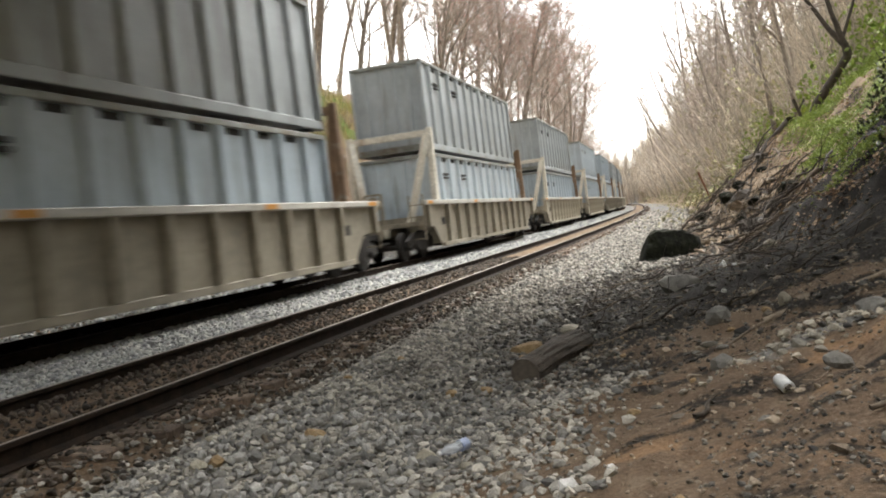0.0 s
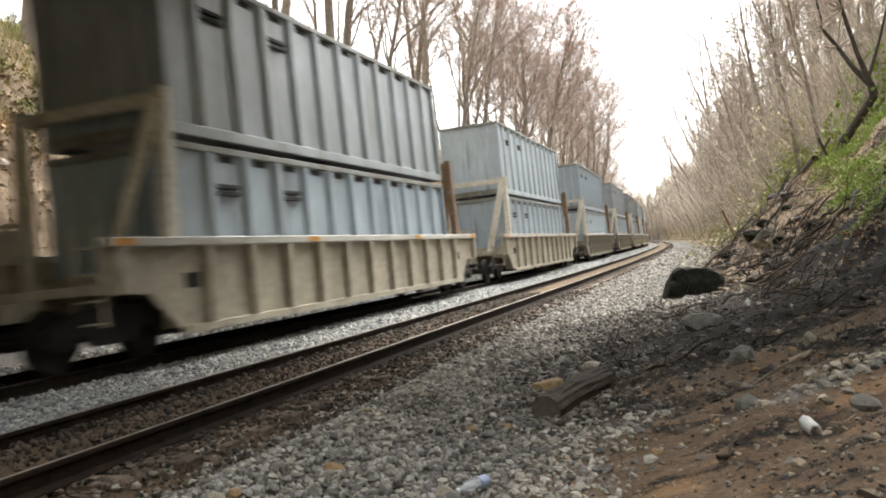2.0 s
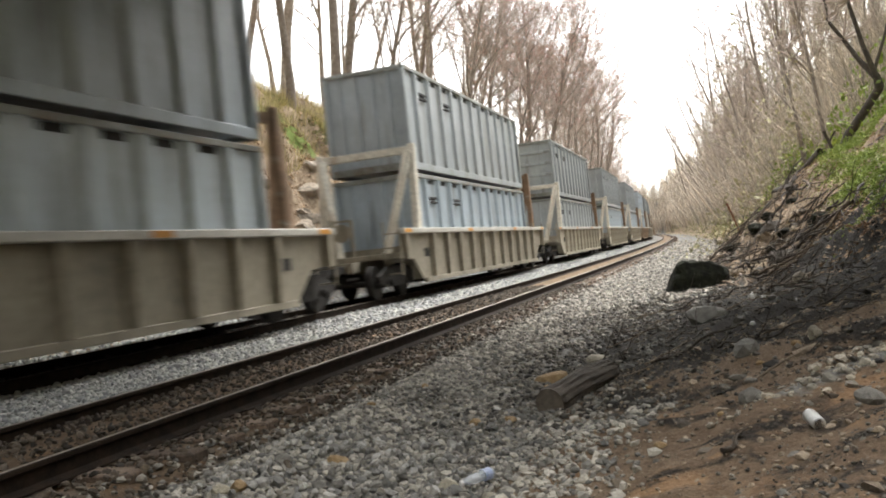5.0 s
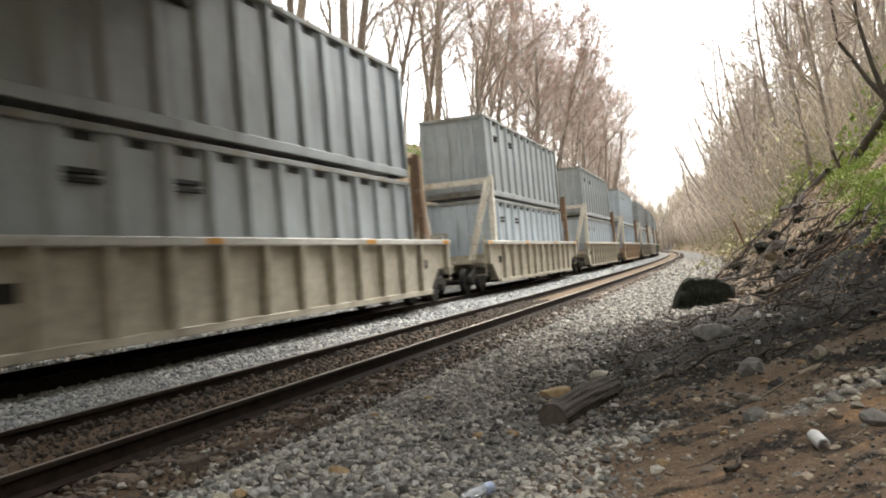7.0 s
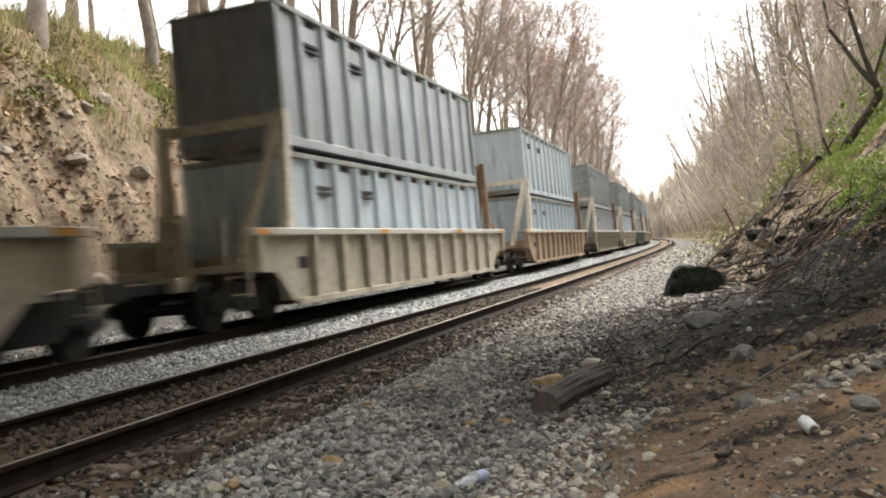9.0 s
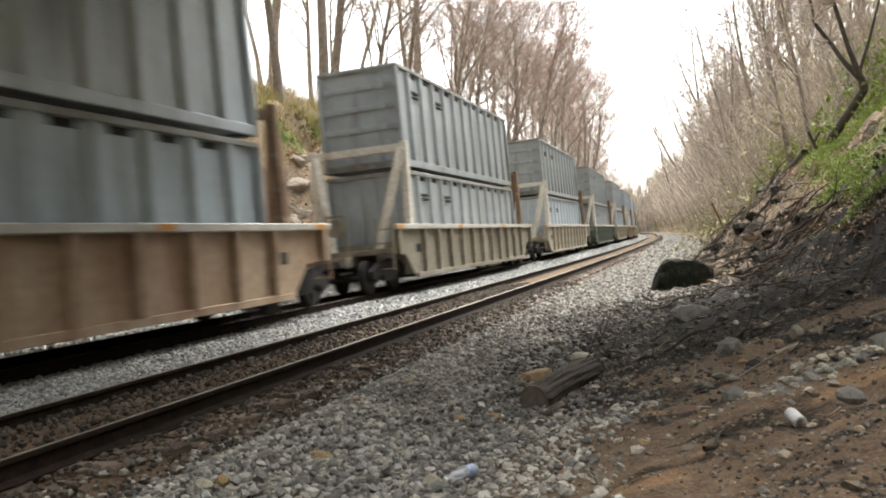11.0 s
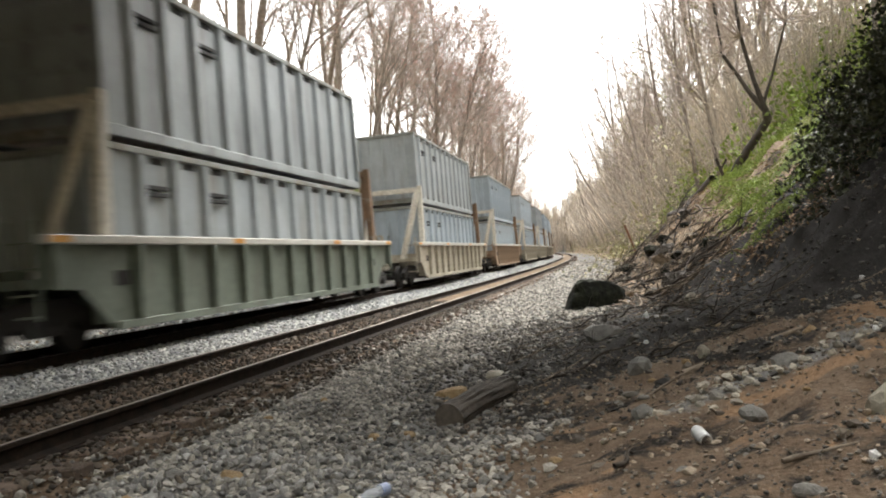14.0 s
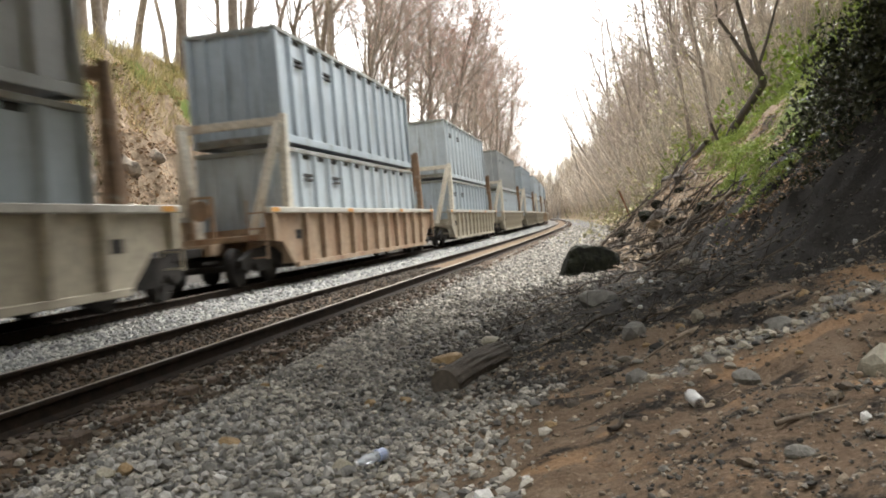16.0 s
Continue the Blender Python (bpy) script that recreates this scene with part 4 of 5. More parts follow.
def brush(seed, count, y0, y1, side, mat, tall_to):
    """Thickets of thin stems: right bank (side 1) or left bank (side -1)."""
    r, w = np.random.RandomState(seed), Wood()
    ys = y0 + (y1 - y0) * r.uniform(0, 1, count) ** 1.2
    for y in ys:
        if side == 0:
            u = r.uniform(-18, 8)
        elif side > 0:
            u = toe(np.array([y]))[0] + r.uniform(1.4 if y > 45 else 3.8, 11)
        else:
            u = -13.6 - 13 * r.uniform(0, 1) ** 1.2 if y > 40 else -17 - 12 * r.uniform(0, 1)
        x = float(shift(y)) + u
        n = r.randint(1, 4)
        for _ in range(n):
            d = np.array([-side * r.uniform(-0.1, 0.5), r.uniform(-0.3, 0.3), 1.0])
            ln = r.uniform(0.35, 1.0) * tall_to
            p0 = np.array([x + r.normal() * 0.2, y + r.normal() * 0.2, 0])
            p0[2] = h(p0[0], p0[1]) - 0.1
            pts, _ = branch(r, p0, d / np.linalg.norm(d), ln, 0.13, 4, 0.02)
            thick = 0.008 + 0.0002 * min(y, 150)
            w.tube(pts, thick * ln / 3 * np.array([1.5, 1.2, 1.0, 0.7, 0.35]), 3)
            for _ in range(4):
                k = r.randint(1, 4)
                d2 = pts[k + 1] - pts[k]
                d2 = d2 / np.linalg.norm(d2) + r.normal(size=3) * 0.5
                pt2, _ = branch(r, pts[k], d2 / np.linalg.norm(d2), ln * r.uniform(0.2, 0.45), 0.15, 1, 0.05)
                w.tube(pt2, thick * np.array([0.8, 0.3]), 3)
    return w.mesh("brush", mat)


tagged(new("brush", brush(41, 2300, 31, 150, 1, M_BRUSH, 5.2)), "tangled pale leafless brush covering the bank", "brush", kind="stuff")
tagged(new("brush", brush(43, 1100, 95, 310, 1, M_BRUSH, 11.0)), "distant leafless brush where the line curves away", "brush", kind="stuff")
tagged(new("brush", brush(44, 500, 286, 319, 0, M_BRUSH, 9.0)), "far wood closing the view where the line curves away", "brush", kind="stuff")
tagged(new("brush", brush(45, 450, 150, 310, -1, M_BRUSH, 8.0)), "far leafless brush beside the curve", "brush", kind="stuff")
tagged(new("brush", brush(42, 700, 8, 170, -1, M_BRUSH, 3.2)), "leafless undergrowth in the wood above the rocky bank", "brush", kind="stuff")


# ---------------------------------------------------------------- the road bridge overhead, out of view
BRIDGE_PLAN = [(-46, 13.6), (-14, 13.6), (2, 19.2), (34, 19.2), (34, 14.0), (2, 10.0), (-4.2, 6.0), (-6.8, 2.0), (-12, -6.0), (-46, -10.0)]
BRIDGE_UNDER = 7.5


def road_bridge():
    bridge = tagged(new("road_bridge"), "wide skewed soot-stained concrete road bridge over the cutting", "bridge", kind="structure")
    part("deck", prism(bmesh.new(), BRIDGE_PLAN, "z", BRIDGE_UNDER + 0.7, BRIDGE_UNDER + 1.2), M_HEADWALL, bridge)
    for a, b in zip(BRIDGE_PLAN, BRIDGE_PLAN[1:]):
        if a[0] != b[0]:
            part("edge_girder", beam(bmesh.new(), (*a, BRIDGE_UNDER + 1.0), (*b, BRIDGE_UNDER + 1.0), 0.4, 2.0), M_HEADWALL, bridge)
    for y in (9.5, 11.5):
        part("girder", box(bmesh.new(), -40, 2, y - 0.25, y + 0.25, BRIDGE_UNDER, BRIDGE_UNDER + 0.69), M_HEADWALL, bridge)


road_bridge()


# ---------------------------------------------------------------- loose things on the ground
def crooked(seed, length, radius, steps=9, bend=0.12, sides=8, twigs=0, taper=0.45):
    """A fallen branch lying along y, its middle at the origin."""
    r, w = np.random.RandomState(seed), Wood()
    pts, _ = branch(r, (0, -length / 2, 0), (0, 1, 0), length, bend, steps, 0.0)
    pts[:, 2] *= 0.5
    rad = radius * np.linspace(1, taper, steps + 1) * r.uniform(0.9, 1.1, steps + 1)
    w.tube(pts, rad, sides)
    for _ in range(twigs):
        k = r.randint(1, steps - 1)
        d = pts[k + 1] - pts[k]
        d = d / np.linalg.norm(d) + r.normal(size=3) * np.array([0.7, 0.5, 0.35])
        p2, _ = branch(r, pts[k], d / np.linalg.norm(d), length * r.uniform(0.15, 0.4), 0.2, 4, 0.0)
        w.tube(p2, rad[k] * 0.5 * np.linspace(1, 0.3, 5), 5)
    v, f = np.concatenate(w.v), np.concatenate(w.f)
    return v, f


def lay(name, mesh, a, b, lift, label, category, group=""):
    """Lays a long thing from a to b (plan places) on the ground."""
    za, zb = h(*a) + lift, h(*b) + lift
    d = Vector((b[0] - a[0], b[1] - a[1], zb - za))
    ob = tagged(new(name, mesh), label, category, group)
    ob.matrix_basis = Matrix.Translation(((a[0] + b[0]) / 2, (a[1] + b[1]) / 2, (za + zb) / 2)) @ d.to_track_quat("Y", "Z").to_matrix().to_4x4()
    return ob


def bark_log():
    """A short sawn log with furrowed bark."""
    r = np.random.RandomState(3)
    n, k, L, R = 40, 26, 1.15, 0.14
    t, a = np.meshgrid(np.linspace(-L / 2, L / 2, k), np.arange(n) * 2 * np.pi / n, indexing="ij")
    rad = R * (1 + 0.10 * np.sin(a * 13 + 1.3 * np.sin(t * 4)) * (0.6 + 0.4 * np.sin(t * 9 + a * 3)) + 0.05 * np.sin(a * 3 + 1) + 0.04 * np.sin(t * 5)) * (1 - 0.12 * (t / L + 0.5))
    v = np.stack([rad * np.cos(a), t, rad * np.sin(a) + 0.03 * np.cos(t * 2)], -1).reshape(-1, 3)
    i = np.arange(k - 1)[:, None] * n + np.arange(n)[None]
    j = np.arange(k - 1)[:, None] * n + (np.arange(n)[None] + 1) % n
    f = np.stack([i, j, j + n, i + n], -1).reshape(-1, 4)
    return fast_mesh("bark", v, f, [M_DARKBARK])


log = tagged(new("log"), "short dark sawn log with furrowed bark lying on ballast", "log")
part("bark", bark_log(), None, log)
for e in (-1, 1):
    part("sawn_end", cyl(bmesh.new(), (0, e * 0.565, 0.02), "y", 0.135 if e < 0 else 0.118, 0.02, 28), M_CUT, log, "grey sawn end grain")
d = Vector((0.46, 1.44, 0.12))
log.matrix_basis = Matrix.Translation((-1.34, 7.72, h(-1.34, 7.72) + 0.045)) @ d.to_track_quat("Y", "Z").to_matrix().to_4x4()


def boulder_mesh(name, seed, size, mat, cuts=2, jag=0.16):
    """A broken stone: a lumpy ball with flat faces knocked off it."""
    bm = bmesh.new()
    bmesh.ops.create_icosphere(bm, subdivisions=cuts, radius=1)
    r = random.Random(int(seed * 100))
    planes = [(Vector((r.gauss(0, 1), r.gauss(0, 1), r.gauss(0, 1))).normalized(), r.uniform(0.55, 0.85)) for _ in range(9)]
    for vert in bm.verts:
        p = vert.co.copy()
        p = p * (1 + jag * noise.noise(p * 2.3 + Vector((seed * 3.1, 0, 0))) * 1.6 + jag * 0.8 * noise.noise(p * 5.1 + Vector((0, seed * 1.7, 0))))
        for q, d in planes:
            over = p.dot(q) - d
            if over > 0:
                p = p - q * over * 0.85
        vert.co = Vector((p.x * size[0], p.y * size[1], p.z * size[2])) * 1.15
    return finish(name, bm, mat)


def stone(x, y, size, mat, label, seed, turn=0, sink=0.62, group="loose stones"):
    ob = tagged(new("stone", boulder_mesh("stone", seed, size, mat)), label, "stone", group)
    ob.matrix_basis = pose(x, y, h(x, y) + size[2] * (1 - sink), 6 * math.sin(seed), 6 * math.cos(seed), turn)
    return ob


rock = tagged(new("boulder", boulder_mesh("boulder", 2, (0.74, 0.58, 0.56), M_BLACK_ROCK, 4, 0.10)), "large flat-topped black mossy boulder by the ballast", "boulder")
rock.matrix_basis = pose(-0.72, 20.3, h(-0.72, 20.3) + 0.03, 0, -4, 12)

STONES = [(-2.65, 5.35, (0.085, 0.07, 0.05), M_TAN_STONE, "tan sandstone lump on grey ballast", 1, 20), (-2.45, 4.5, (0.035, 0.03, 0.03), M_TAN_STONE, "small ochre stone on ballast", 2, 50),
          (-1.7, 4.9, (0.085, 0.06, 0.055), M_PALE_STONE, "rounded buff stone beside a plastic bottle", 3, 10), (-1.8, 8.75, (0.17, 0.13, 0.09), M_TAN_STONE, "brown stone behind the sawn log", 4, 35),
          (-1.55, 10.1, (0.16, 0.10, 0.07), M_PALE_STONE, "pale angular stone on ballast", 5, 70), (-3.36, 5.28, (0.075, 0.05, 0.035), M_PALE_STONE, "squared pale stone at a tie end", 6, 15),
          (0.58, 6.95, (0.05, 0.045, 0.06), M_PALE_STONE, "upright buff block on dark earth", 7, 30), (0.08, 5.45, (0.10, 0.08, 0.06), M_GREY_STONE, "grey stone on brown earth", 8, 60),
          (1.16, 4.22, (0.12, 0.14, 0.11), M_PALE_STONE, "big buff stone on the slope", 9, 0), (1.06, 14.5, (0.11, 0.10, 0.17), M_PALE_STONE, "pale stone standing on dark scree", 10, 20),
          (-0.27, 11.1, (0.32, 0.22, 0.13), M_GREY_STONE, "flat grey stone in dark scree", 11, 10), (0.1, 7.1, (0.13, 0.11, 0.09), M_GREY_STONE, "brown-grey stone on bare earth", 12, 45),
          (0.62, 4.75, (0.10, 0.08, 0.06), M_GREY_STONE, "grey stone near a crushed can", 13, 80), (1.35, 6.9, (0.05, 0.05, 0.05), M_TAN_STONE, "small orange stone at the end of a branch", 14, 5),
          (1.0, 5.9, (0.10, 0.09, 0.06), M_GREY_STONE, "grey stone in pale rubble", 15, 33),
          (-1.95, 4.45, (0.085, 0.07, 0.04), M_GREY_STONE, "grey flat stone on ballast", 17, 25)]
for x, y, size, mat, label, seed, turn in STONES:
    stone(x, y, size, mat, label, seed, turn, 0.75)
rs = random.Random(12)
for k in range(60):
    x, y = rs.uniform(-0.9, 2.0), rs.uniform(3.0, 9.5)
    r0 = 0.014 + 0.032 * rs.random() ** 2.5
    stone(x, y, (r0 * rs.uniform(1, 1.7), r0, r0 * 0.7), rs.choice((M_GREY_STONE, M_GREY_STONE, M_GREY_STONE, M_TAN_STONE)), "weathered stone on trampled earth", 30 + k, rs.uniform(0, 180), 0.7)
for k in range(26):
    x, y = rs.uniform(-3.3, -1.0), rs.uniform(3.3, 9.0)
    r0 = rs.uniform(0.03, 0.055)
    stone(x, y, (r0 * rs.uniform(1, 1.6), r0, r0 * 0.7), rs.choice((M_GREY_STONE, M_PALE_STONE, M_TAN_STONE, M_GREY_STONE)), "larger stone among the ballast", 90 + k, rs.uniform(0, 180), 0.4)

for x, y, sx in ((0.28, 12.5, 0.10), (0.19, 8.8, 0.04), (2.24, 8.9, 0.04), (-2.0, 7.25, 0.035), (-0.45, 3.75, 0.03), (-0.62, 3.6, 0.05), (-0.8, 3.7, 0.02), (0.42, 12.0, 0.05), (1.6, 6.1, 0.03), (0.9, 3.55, 0.03), (-0.2, 9.3, 0.03), (0.7, 10.4, 0.03)):
    sc = tagged(new("paper_scrap", boulder_mesh("paper_scrap", sx * 90, (sx, sx * 0.6, sx * 0.8), M_CHIP, 1, 0.4)), "crumpled scrap of white paper on dark earth", "litter", "white litter")
    sc.matrix_basis = pose(x, y, h(x, y) + sx * 0.5, 10, 20, sx * 900)


def drink_can():
    can = tagged(new("drink_can"), "silver and white drink can lying on brown earth", "can")
    bm = bmesh.new()
    rings = ((0.026, -0.061), (0.032, -0.056), (0.033, -0.048), (0.033, 0.040), (0.030, 0.050), (0.027, 0.057))
    n = 20
    vs = [[bm.verts.new((r * math.cos(a * 2 * math.pi / n), r * math.sin(a * 2 * math.pi / n), z)) for a in range(n)] for r, z in rings]
    for p, q in zip(vs, vs[1:]):
        for a in range(n):
            bm.faces.new((p[a], p[(a + 1) % n], q[(a + 1) % n], q[a]))
    part("shell", bm, M_CANPAINT, can)
    part("base_dome", cyl(bmesh.new(), (0, 0, -0.058), "z", 0.0262, 0.006, 20, 0.022), M_ALU, can, "shiny domed can base")
    part("lid", cyl(bmesh.new(), (0, 0, 0.055), "z", 0.027, 0.004, 20), M_ALU, can)
    part("rim", cyl(bmesh.new(), (0, 0, 0.058), "z", 0.028, 0.003, 20), M_ALU, can)
    can.matrix_basis = pose(0.335, 4.44, h(0.335, 4.44) + 0.03) @ (Vector((-0.35, 1.0, 0.25)).to_track_quat("Z", "Y").to_matrix().to_4x4())


def bottle():
    b = tagged(new("plastic_bottle"), "crumpled clear plastic water bottle on ballast", "bottle")
    bm = bmesh.new()
    rings = [(0.028, -0.10), (0.033, -0.095), (0.033, -0.03), (0.027, -0.01), (0.033, 0.01), (0.031, 0.05), (0.018, 0.085), (0.013, 0.095), (0.013, 0.105)]
    n, r = 16, random.Random(5)
    vs = [[bm.verts.new((q * math.cos(a * 6.2832 / n) * r.uniform(0.82, 1.06), q * math.sin(a * 6.2832 / n) * r.uniform(0.72, 0.95), z)) for a in range(n)] for q, z in rings]
    for p, q in zip(vs, vs[1:]):
        for a in range(n):
            bm.faces.new((p[a], p[(a + 1) % n], q[(a + 1) % n], q[a]))
    bm.faces.new(vs[0][::-1])
    part("bottle_body", bm, M_CLEAR, b)
    part("wrapper", cyl(bmesh.new(), (0, 0, -0.06), "z", 0.0345, 0.05, 14), M_BLUE, b, "torn blue wrapper")
    part("cap", cyl(bmesh.new(), (0, 0, 0.112), "z", 0.0155, 0.016, 14), M_CHIP, b, "white screw cap")
    b.matrix_basis = pose(-1.53, 4.98, h(-1.53, 4.98) + 0.075) @ (Vector((-0.6, -0.8, -0.08)).to_track_quat("Z", "Y").to_matrix().to_4x4()) @ Matrix.Scale(1.1, 4)


drink_can()
bottle()


def timber(name, seed, length, radius, mat, **more):
    v, f = crooked(seed, length, radius, **more)
    return fast_mesh(name, v, f, [mat], smooth=True)


lay("branch", timber("branch", 1, 0.85, 0.018, M_DEAD, twigs=1), (-2.92, 5.14), (-2.24, 4.61), 0.03, "thin brown stick on grey ballast", "branch")
lay("branch", timber("branch", 2, 0.85, 0.012, M_DEAD), (-0.55, 6.48), (-0.21, 5.72), 0.02, "pale bleached stick on bare earth", "branch")
lay("branch", timber("branch", 3, 0.45, 0.014, M_DARKBARK, bend=0.3, twigs=2), (-0.08, 4.17), (0.09, 4.54), 0.03, "dark curled root on brown earth", "root")
lay("branch", timber("branch", 4, 0.62, 0.012, M_DEAD, bend=0.1, twigs=1), (0.62, 3.62), (1.1, 3.8), 0.03, "split pale stick on the slope", "branch")
lay("branch", timber("branch", 5, 1.06, 0.036, M_DEAD, bend=0.015, twigs=1), (0.40, 6.72), (1.36, 7.10), 0.0, "weathered grey-brown branch at the foot of the slope", "branch")
lay("branch", timber("branch", 6, 0.55, 0.012, M_DEAD), (0.05, 6.0), (0.5, 6.25), 0.01, "thin pale twig on bare earth", "branch")
lay("log", timber("log", 9, 2.7, 0.21, M_DARKBARK, bend=0.03, taper=0.8, twigs=1, sides=12), (1.33, 28.3), (2.75, 26.4), 0.16, "thick fallen trunk on the crest of the debris", "log")
lay("branch", timber("branch", 10, 3.4, 0.05, M_DARKBARK, bend=0.06, twigs=2), (0.9, 21.0), (2.6, 18.2), 0.10, "long dark branch slanting over the heap", "branch")
lay("branch", timber("branch", 11, 2.6, 0.04, M_DARKBARK, bend=0.08, twigs=3), (0.6, 19.5), (1.9, 17.4), 0.06, "dark forked branch on the black slope", "branch")
stub = tagged(new("snag"), "short dark broken snag on the green bank", "snag")
part("stem", beam(bmesh.new(), (0, 0, -0.3), (-0.45, 0, 1.0), 0.09, 0.09), M_DARKBARK, stub)
part("stub", beam(bmesh.new(), (-0.30, 0, 0.62), (-0.12, 0, 0.95), 0.06, 0.06), M_DARKBARK, stub)
stub.matrix_basis = pose(3.75, 30.5, h(3.75, 30.5))

rusty = tagged(new("stake"), "rusty leaning iron stake in the debris", "stake")
part("shaft", beam(bmesh.new(), (0, 0, -0.3), (-0.55, 0.1, 1.3), 0.05, 0.05), M_RUST, rusty)
part("stake_head", beam(bmesh.new(), (-0.37, 0.07, 0.8), (-0.57, 0.1, 1.35), 0.09, 0.07), M_RUST, rusty, "bright orange rusted top")
rusty.matrix_basis = pose(0.62, 29.0, h(0.62, 29.0)) @ Matrix.Scale(0.85, 4)

heap_kinds = [timber("branch", 20 + i, ln, rd, mt, bend=0.13, twigs=tw) for i, (ln, rd, mt, tw) in enumerate(((2.2, 0.020, M_DEAD, 4), (2.8, 0.030, M_DARKBARK, 4), (1.4, 0.013, M_DEAD, 4), (1.8, 0.016, M_DARKBARK, 5), (3.0, 0.034, M_DEAD, 4)))]
rb = random.Random(21)
for k in range(190):
    y = rb.uniform(17.5, 30)
    u = rb.uniform(0.15 if y < 22 else -0.7, 2.3)
    a = rb.uniform(0, 3.14) if k % 3 else rb.gauss(2.5, 0.5)
    x0, x1 = u + 0.6 * math.cos(a), u - 0.6 * math.cos(a)
    y0, y1 = y + 1.1 * math.sin(a), y - 1.1 * math.sin(a)
    kind = rb.choice((0, 1, 1, 2, 3, 3, 4))
    heap_piece = lay("branch", heap_kinds[kind], (x0, y0), (x1, y1), rb.uniform(0.02, 0.22), "dead brown branch in a heap of debris" if kind in (0, 2, 4) else "dark wet branch in a heap of debris", "branch", "heap of fallen branches")
    bits = rb.uniform(0.35, 0.8)
    heap_piece.matrix_basis = heap_piece.matrix_basis @ Matrix.Diagonal((bits * 1.5, bits, bits * 1.5, 1))
for k in range(46):
    y = rb.uniform(19.5, 29.5)
    x = rb.uniform(0.0 if y < 22 else -0.6, 2.2)
    g = rb.uniform(0.10, 0.26)
    clod = tagged(new("clod", boulder_mesh("clod", 300 + k, (g * rb.uniform(1, 1.8), g, g * 0.7), rb.choice((M_DARKBARK, M_BLACK_ROCK, M_STONE_BROWN)), 2, 0.3)), "dark clod of earth and rotten wood in the debris", "clod", "clods in the debris")
    clod.matrix_basis = pose(x, y, h(x, y) + g * 0.2, rb.uniform(-20, 20), rb.uniform(-20, 20), rb.uniform(0, 180))
for k in range(150):
    x, y = rb.uniform(-1.6, 1.6), rb.uniform(7.5, 17)
    a = rb.uniform(0, 3.14)
    ln = 0.3
    bit = lay("twig", heap_kinds[rb.choice((1, 3, 2, 0))], (x + ln * math.cos(a), y + ln * math.sin(a)), (x - ln * math.cos(a), y - ln * math.sin(a)), 0.02, "rotten black stick lying in silt", "twig", "sticks in the black silt")
    bits = rb.uniform(0.10, 0.30)
    bit.matrix_basis = bit.matrix_basis @ Matrix.Diagonal((bits * 2.2, bits, bits * 2.2, 1))
for k in range(80):
    x, y = rb.uniform(-1.0, 2.6), rb.uniform(4.0, 17)
    a = rb.uniform(0, 3.14)
    ln = 0.3
    kind = 2 if rb.random() < 0.6 else 3
    ob = lay("twig", heap_kinds[kind], (x + ln * math.cos(a), y + ln * math.sin(a)), (x - ln * math.cos(a), y - ln * math.sin(a)), 0.012, "thin dead twig on dark earth", "twig", "twigs on the dark earth")
    s = rb.uniform(0.2, 0.5)
    ob.matrix_basis = ob.matrix_basis @ Matrix.Diagonal((s, s, s, 1))


# ---------------------------------------------------------------- growth on the banks
def leaning_tree():
    t = tagged(new("tree"), "dark forked tree leaning out of the bank by the ivy", "tree")
    w = Wood()
    x, y = 4.06, 30.0
    z = 3.85
    w.tube([(-0.55, 0.5, -1.3), (-0.1, 0.1, -0.2), (0.35, -0.3, 0.45), (0.78, -0.7, 1.10)], [0.17, 0.15, 0.13, 0.13], 10)
    w.tube([(0.78, -0.7, 1.10), (0.69, -0.9, 1.40), (0.30, -0.7, 1.97), (-0.10, -0.5, 2.75), (-0.47, -0.4, 3.4), (-0.61, 0, 5.2), (-0.9, 0.2, 7.2)], [0.14, 0.12, 0.08, 0.065, 0.06, 0.045, 0.025], 8)
    w.tube([(0.69, -0.9, 1.35), (0.36, -1.0, 2.41), (0.02, -1.2, 3.74), (-0.1, -1.0, 5.3), (0.1, -0.9, 7.3)], [0.10, 0.07, 0.06, 0.045, 0.02], 8)
    w.tube([(0.60, -0.9, 1.50), (1.0, -0.8, 2.6), (1.5, -0.6, 4.2), (1.6, -0.6, 6.0)], [0.06, 0.045, 0.035, 0.02], 7)
    part("trunk", w.mesh("trunk", M_DARKBARK), None, t)
    f = Wood()
    r = np.random.RandomState(77)
    for base in ((-0.10, -0.5, 2.75), (-0.47, -0.4, 3.4), (-0.61, 0, 5.2), (0.02, -1.2, 3.74), (-0.1, -1.0, 5.3), (0.1, -0.9, 7.0), (1.5, -0.6, 4.2)):
        for _ in range(9):
            d0 = r.normal(size=3) + np.array([-0.3, 0, 0.8])
            pts, _ = branch(r, base, d0 / np.linalg.norm(d0), r.uniform(1.2, 2.6), 0.18, 4, 0.03)
            f.tube(pts, 0.035 * np.linspace(1, 0.25, 5), 3)
            for _ in range(5):
                k = r.randint(0, 4)
                d1 = pts[k + 1] - pts[k]
                d1 = d1 / np.linalg.norm(d1) + r.normal(size=3) * 0.6
                p2, _ = branch(r, pts[k], d1 / np.linalg.norm(d1), r.uniform(0.4, 1.0), 0.2, 1, 0.05)
                f.tube(p2, [0.012, 0.005], 3)
    part("crown", f.mesh("crown", M_TWIG), None, t)
    t.matrix_basis = pose(x, y, z)


leaning_tree()


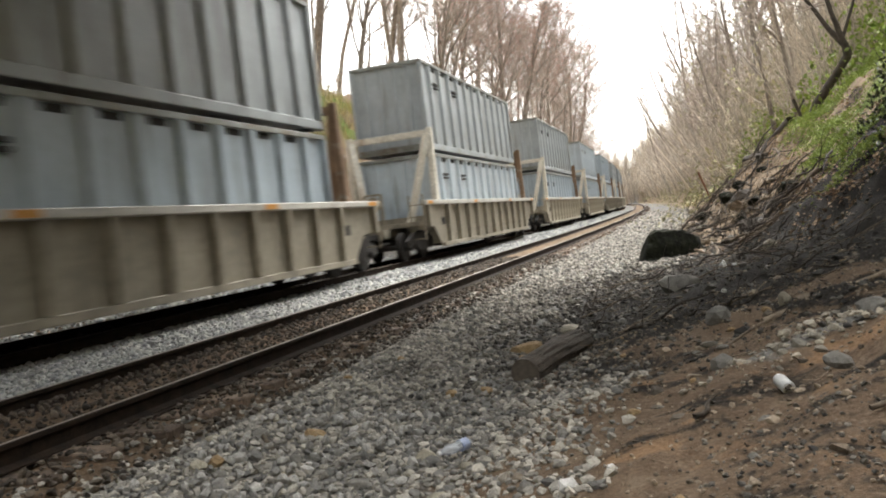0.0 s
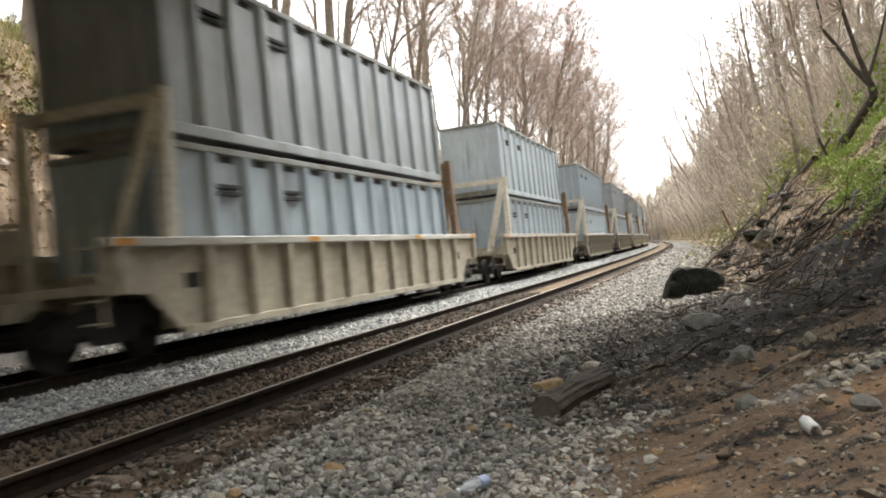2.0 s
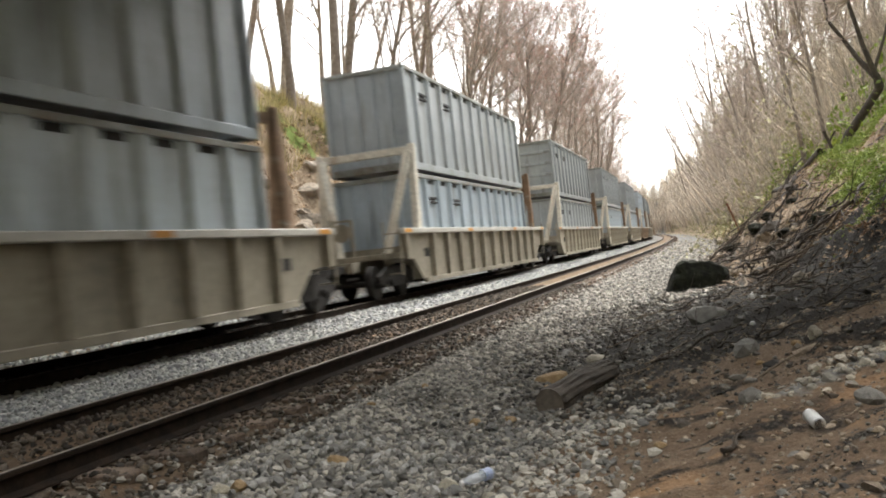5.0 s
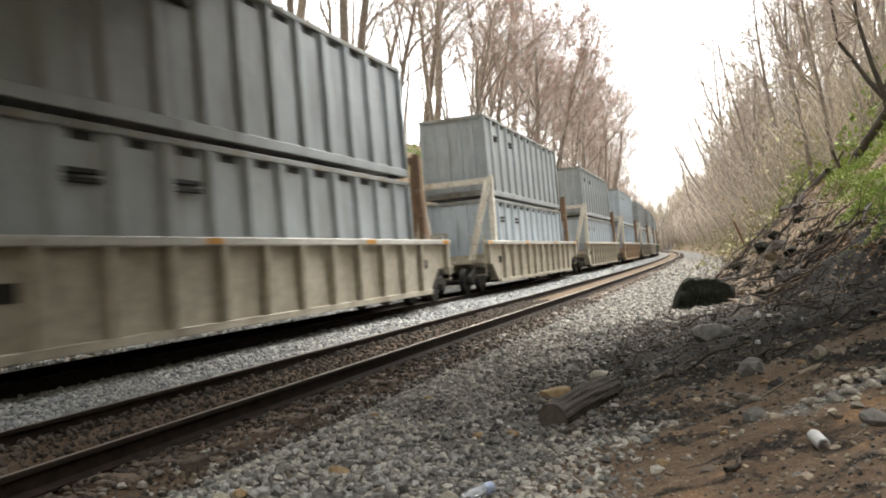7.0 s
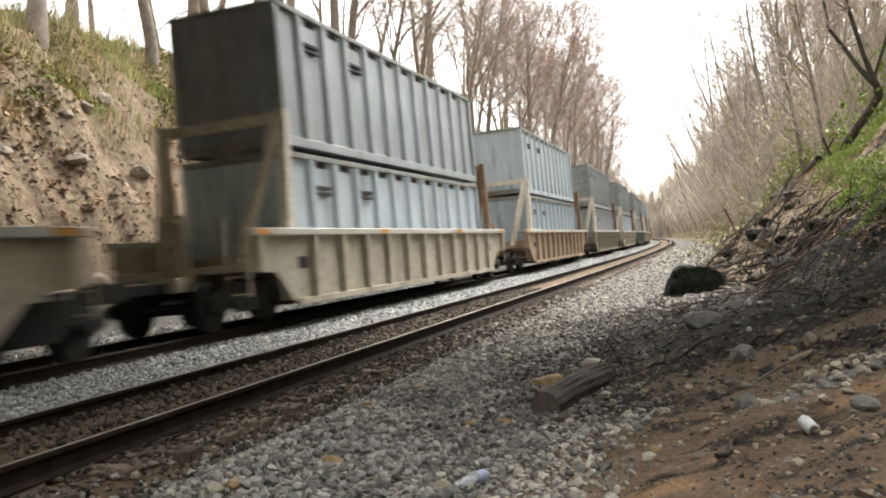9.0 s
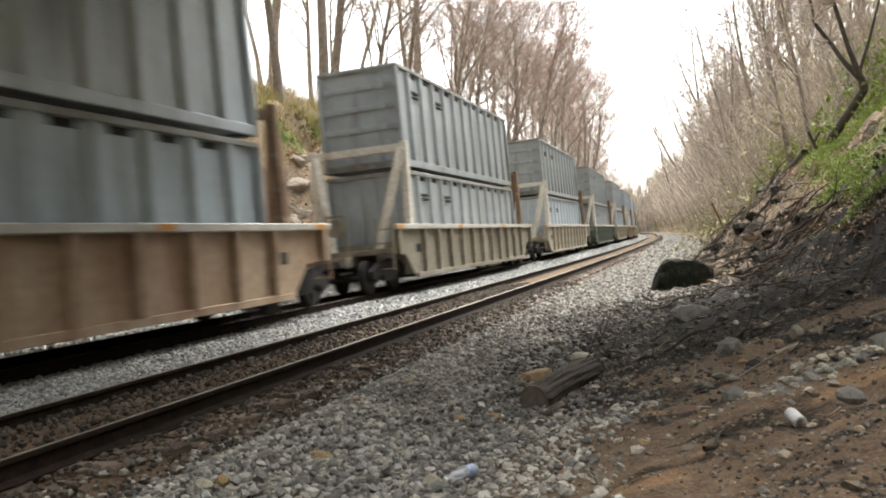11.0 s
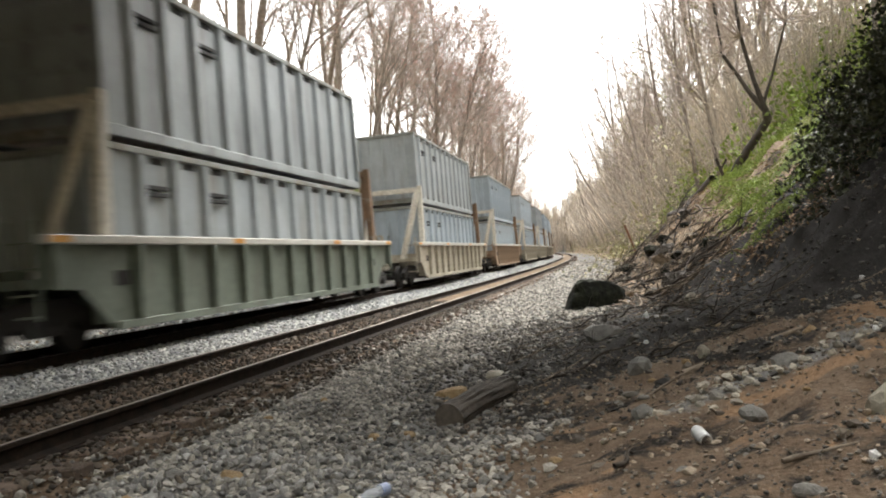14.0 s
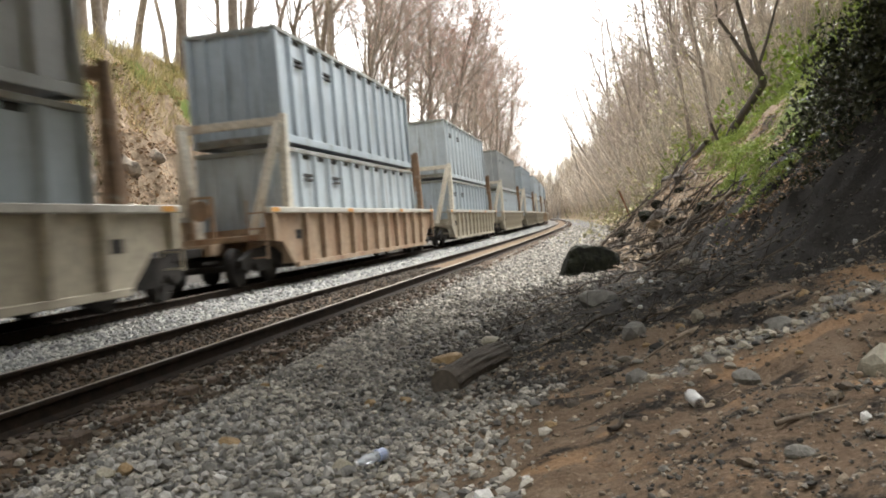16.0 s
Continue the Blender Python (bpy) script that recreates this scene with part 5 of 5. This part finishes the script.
def foliage(name, seed, spots, per, size, mat, label, category, spread, tall_to, flat=False):
    """Low leafy growth: leaves in uneven clumps about each spot."""
    r, cs = np.random.RandomState(seed), []
    for x, y, s in spots:
        n = int(per * s)
        p = r.normal(size=(n, 3)) * np.array([spread * s, spread * s, 0])
        px, py = x + p[:, 0], y + p[:, 1]
        fall = np.exp(-((p[:, 0] ** 2 + p[:, 1] ** 2) / (2 * (spread * s) ** 2)))
        pz = land(px, py) + tall_to * s * r.uniform(0, 1, n) ** 0.8 * fall
        cs.append(np.stack([px, py, pz], -1))
    v, f = leaf_cards(np.concatenate(cs), size, r, flat)
    return tagged(new(name, fast_mesh(name, v, f, [mat])), label, category, kind="stuff")


rg = random.Random(31)
# ivy thicket hanging over the black slope
ivy_spots = [(3.75 + rg.uniform(0, 3.2), 12.6 + rg.uniform(0, 7.0), rg.uniform(0.7, 1.5)) for _ in range(46)]
foliage("ivy", 51, ivy_spots, 520, 0.052, M_IVY, "dark glossy ivy thicket overhanging the slope", "ivy", 0.42, 1.7)
iw = Wood()
ri = np.random.RandomState(52)
for x, y, s in ivy_spots:
    for _ in range(4):
        p0 = (x + ri.normal() * 0.3, y + ri.normal() * 0.3, h(x, y))
        d0 = ri.normal(size=3) * 0.6 + np.array([-0.3, 0, 1.0])
        pts, _ = branch(ri, p0, d0 / np.linalg.norm(d0), ri.uniform(0.5, 1.1) * s, 0.22, 5, -0.02)
        iw.tube(pts, 0.014 * np.linspace(1, 0.3, 6), 4)
tagged(new("ivy_stems", iw.mesh("ivy_stems", M_DARKBARK)), "bare dark stems tangled through the ivy", "ivy", kind="stuff")
# fresh green patches
green = [(2.75 + rg.uniform(-0.2, 0.9) + 0.03 * (y - 20), y, rg.uniform(0.4, 1.1)) for y in [rg.uniform(15.5, 29) for _ in range(34)]]
green += [(4.2 + rg.uniform(0, 2.4), y, rg.uniform(0.7, 1.3)) for y in [rg.uniform(18, 30) for _ in range(26)]]
foliage("ground_cover", 53, green, 900, 0.024, M_LEAF_SPRING, "fresh green creeping plants on the bank", "plants", 0.36, 0.30)
far_green = [(float(shift(y)) + 1.5 + rg.uniform(1.2 if y > 40 else 3.2, 7.5), y, rg.uniform(0.8, 2.0)) for y in [30 + 100 * rg.random() ** 1.6 for _ in range(95)]]
foliage("undergrowth", 54, far_green, 230, 0.10, M_LEAF_SPRING, "light green spring undergrowth along the bank", "plants", 0.7, 1.6)
mist = [(float(shift(y)) + 1.5 + rg.uniform(1.0, 9.5), y, rg.uniform(1.0, 2.0)) for y in [rg.uniform(38, 312) for _ in range(200)]]
foliage("budding_brush", 55, mist, 170, 0.13, M_LEAF_PALE, "pale budding leaves through the brush", "plants", 1.1, 4.2)
litter = [(float(toe(np.array([y]))[0]) + rg.uniform(0.9, 3.2), y, rg.uniform(0.7, 1.3)) for y in [rg.uniform(13, 40) for _ in range(60)]]
foliage("leaf_litter", 56, litter, 200, 0.045, M_LITTER, "brown dead leaves strewn over the bank", "leaves", 0.55, 0.03, True)
# rocky bank: tufts of dry grass, green weeds and fallen leaves
left_litter = [(-12.6 - rg.uniform(0, 3.0), rg.uniform(8, 34), rg.uniform(0.8, 1.5)) for _ in range(70)]
foliage("leaf_litter", 57, left_litter, 150, 0.07, M_LITTER, "dead leaves caught on the rocky bank", "leaves", 0.6, 0.05, True)
left_green = [(-13.8 - rg.uniform(0, 4.5), rg.uniform(8, 36), rg.uniform(0.5, 1.2)) for _ in range(38)]
foliage("weeds", 58, left_green, 260, 0.06, material("olive_weed", (0.15, 0.17, 0.05), (0.24, 0.23, 0.09), 2.0, (0.6, 0.8), 0.0, island=0.4), "olive green weeds on the rocky bank", "plants", 0.5, 0.45)


def grass(seed, count):
    r = np.random.RandomState(seed)
    u, y = -14.2 - 6.0 * r.uniform(0, 1, count), r.uniform(6, 42, count)
    ok = ripple(u, y, 3.2, 61) > -0.35
    u, y = u[ok], y[ok]
    n = len(u)
    x = u + shift(y)
    z = land(x, y)
    a = r.uniform(0, 6.28, n)
    ln = r.uniform(0.25, 0.65, n)
    base = np.stack([x, y, z - 0.02], -1)
    side = np.stack([np.cos(a), np.sin(a), 0 * a], -1) * 0.012
    tip = base + np.stack([r.normal(size=n) * 0.16 + 0.12, r.normal(size=n) * 0.16, ln], -1)
    v = np.stack([base - side, base + side, tip], 1).reshape(-1, 3)
    return fast_mesh("grass", v, np.arange(n * 3).reshape(-1, 3), [M_GRASS])


tagged(new("grass", grass(60, 26000)), "dry straw-coloured grass on the rocky bank", "grass", kind="stuff")


# outcrops of rock in the rocky bank
for k in range(60):
    y = rg.uniform(6, 34)
    x = -12.2 - abs(rg.gauss(0, 1.0))
    s = rg.uniform(0.15, 0.42)
    ob = tagged(new("rock_outcrop", boulder_mesh("rock_outcrop", 200 + k, (s * rg.uniform(0.7, 1.1), s * rg.uniform(1, 1.8), s * rg.uniform(0.5, 0.9)), M_BANK_ROCK, 2, 0.22)), "weathered brown-grey rock jutting from the rocky bank", "rock", "rocks in the rocky bank")
    ob.matrix_basis = pose(x, y, h(x, y), rg.uniform(-15, 15), rg.uniform(-20, 20), rg.uniform(-25, 25))


# ---------------------------------------------------------------- movement
def motions():
    times = [i * 0.5 for i in range(33)]

    def run(t):
        # metres travelled; the train slows very slightly
        return SPEED * t + 0.5 - ((t - 8) / 8) ** 2

    for n, car, low, top in train:
        s0 = FIRST + n * PITCH
        for thing, up in ((car, 0.0), (low, 0.385), (top, 0.385 + TALL + 0.12)):
            walk(thing, [(t, line_pose(s0 - run(t), FAR_TRACK, -0.03, up)) for t in times])


motions()
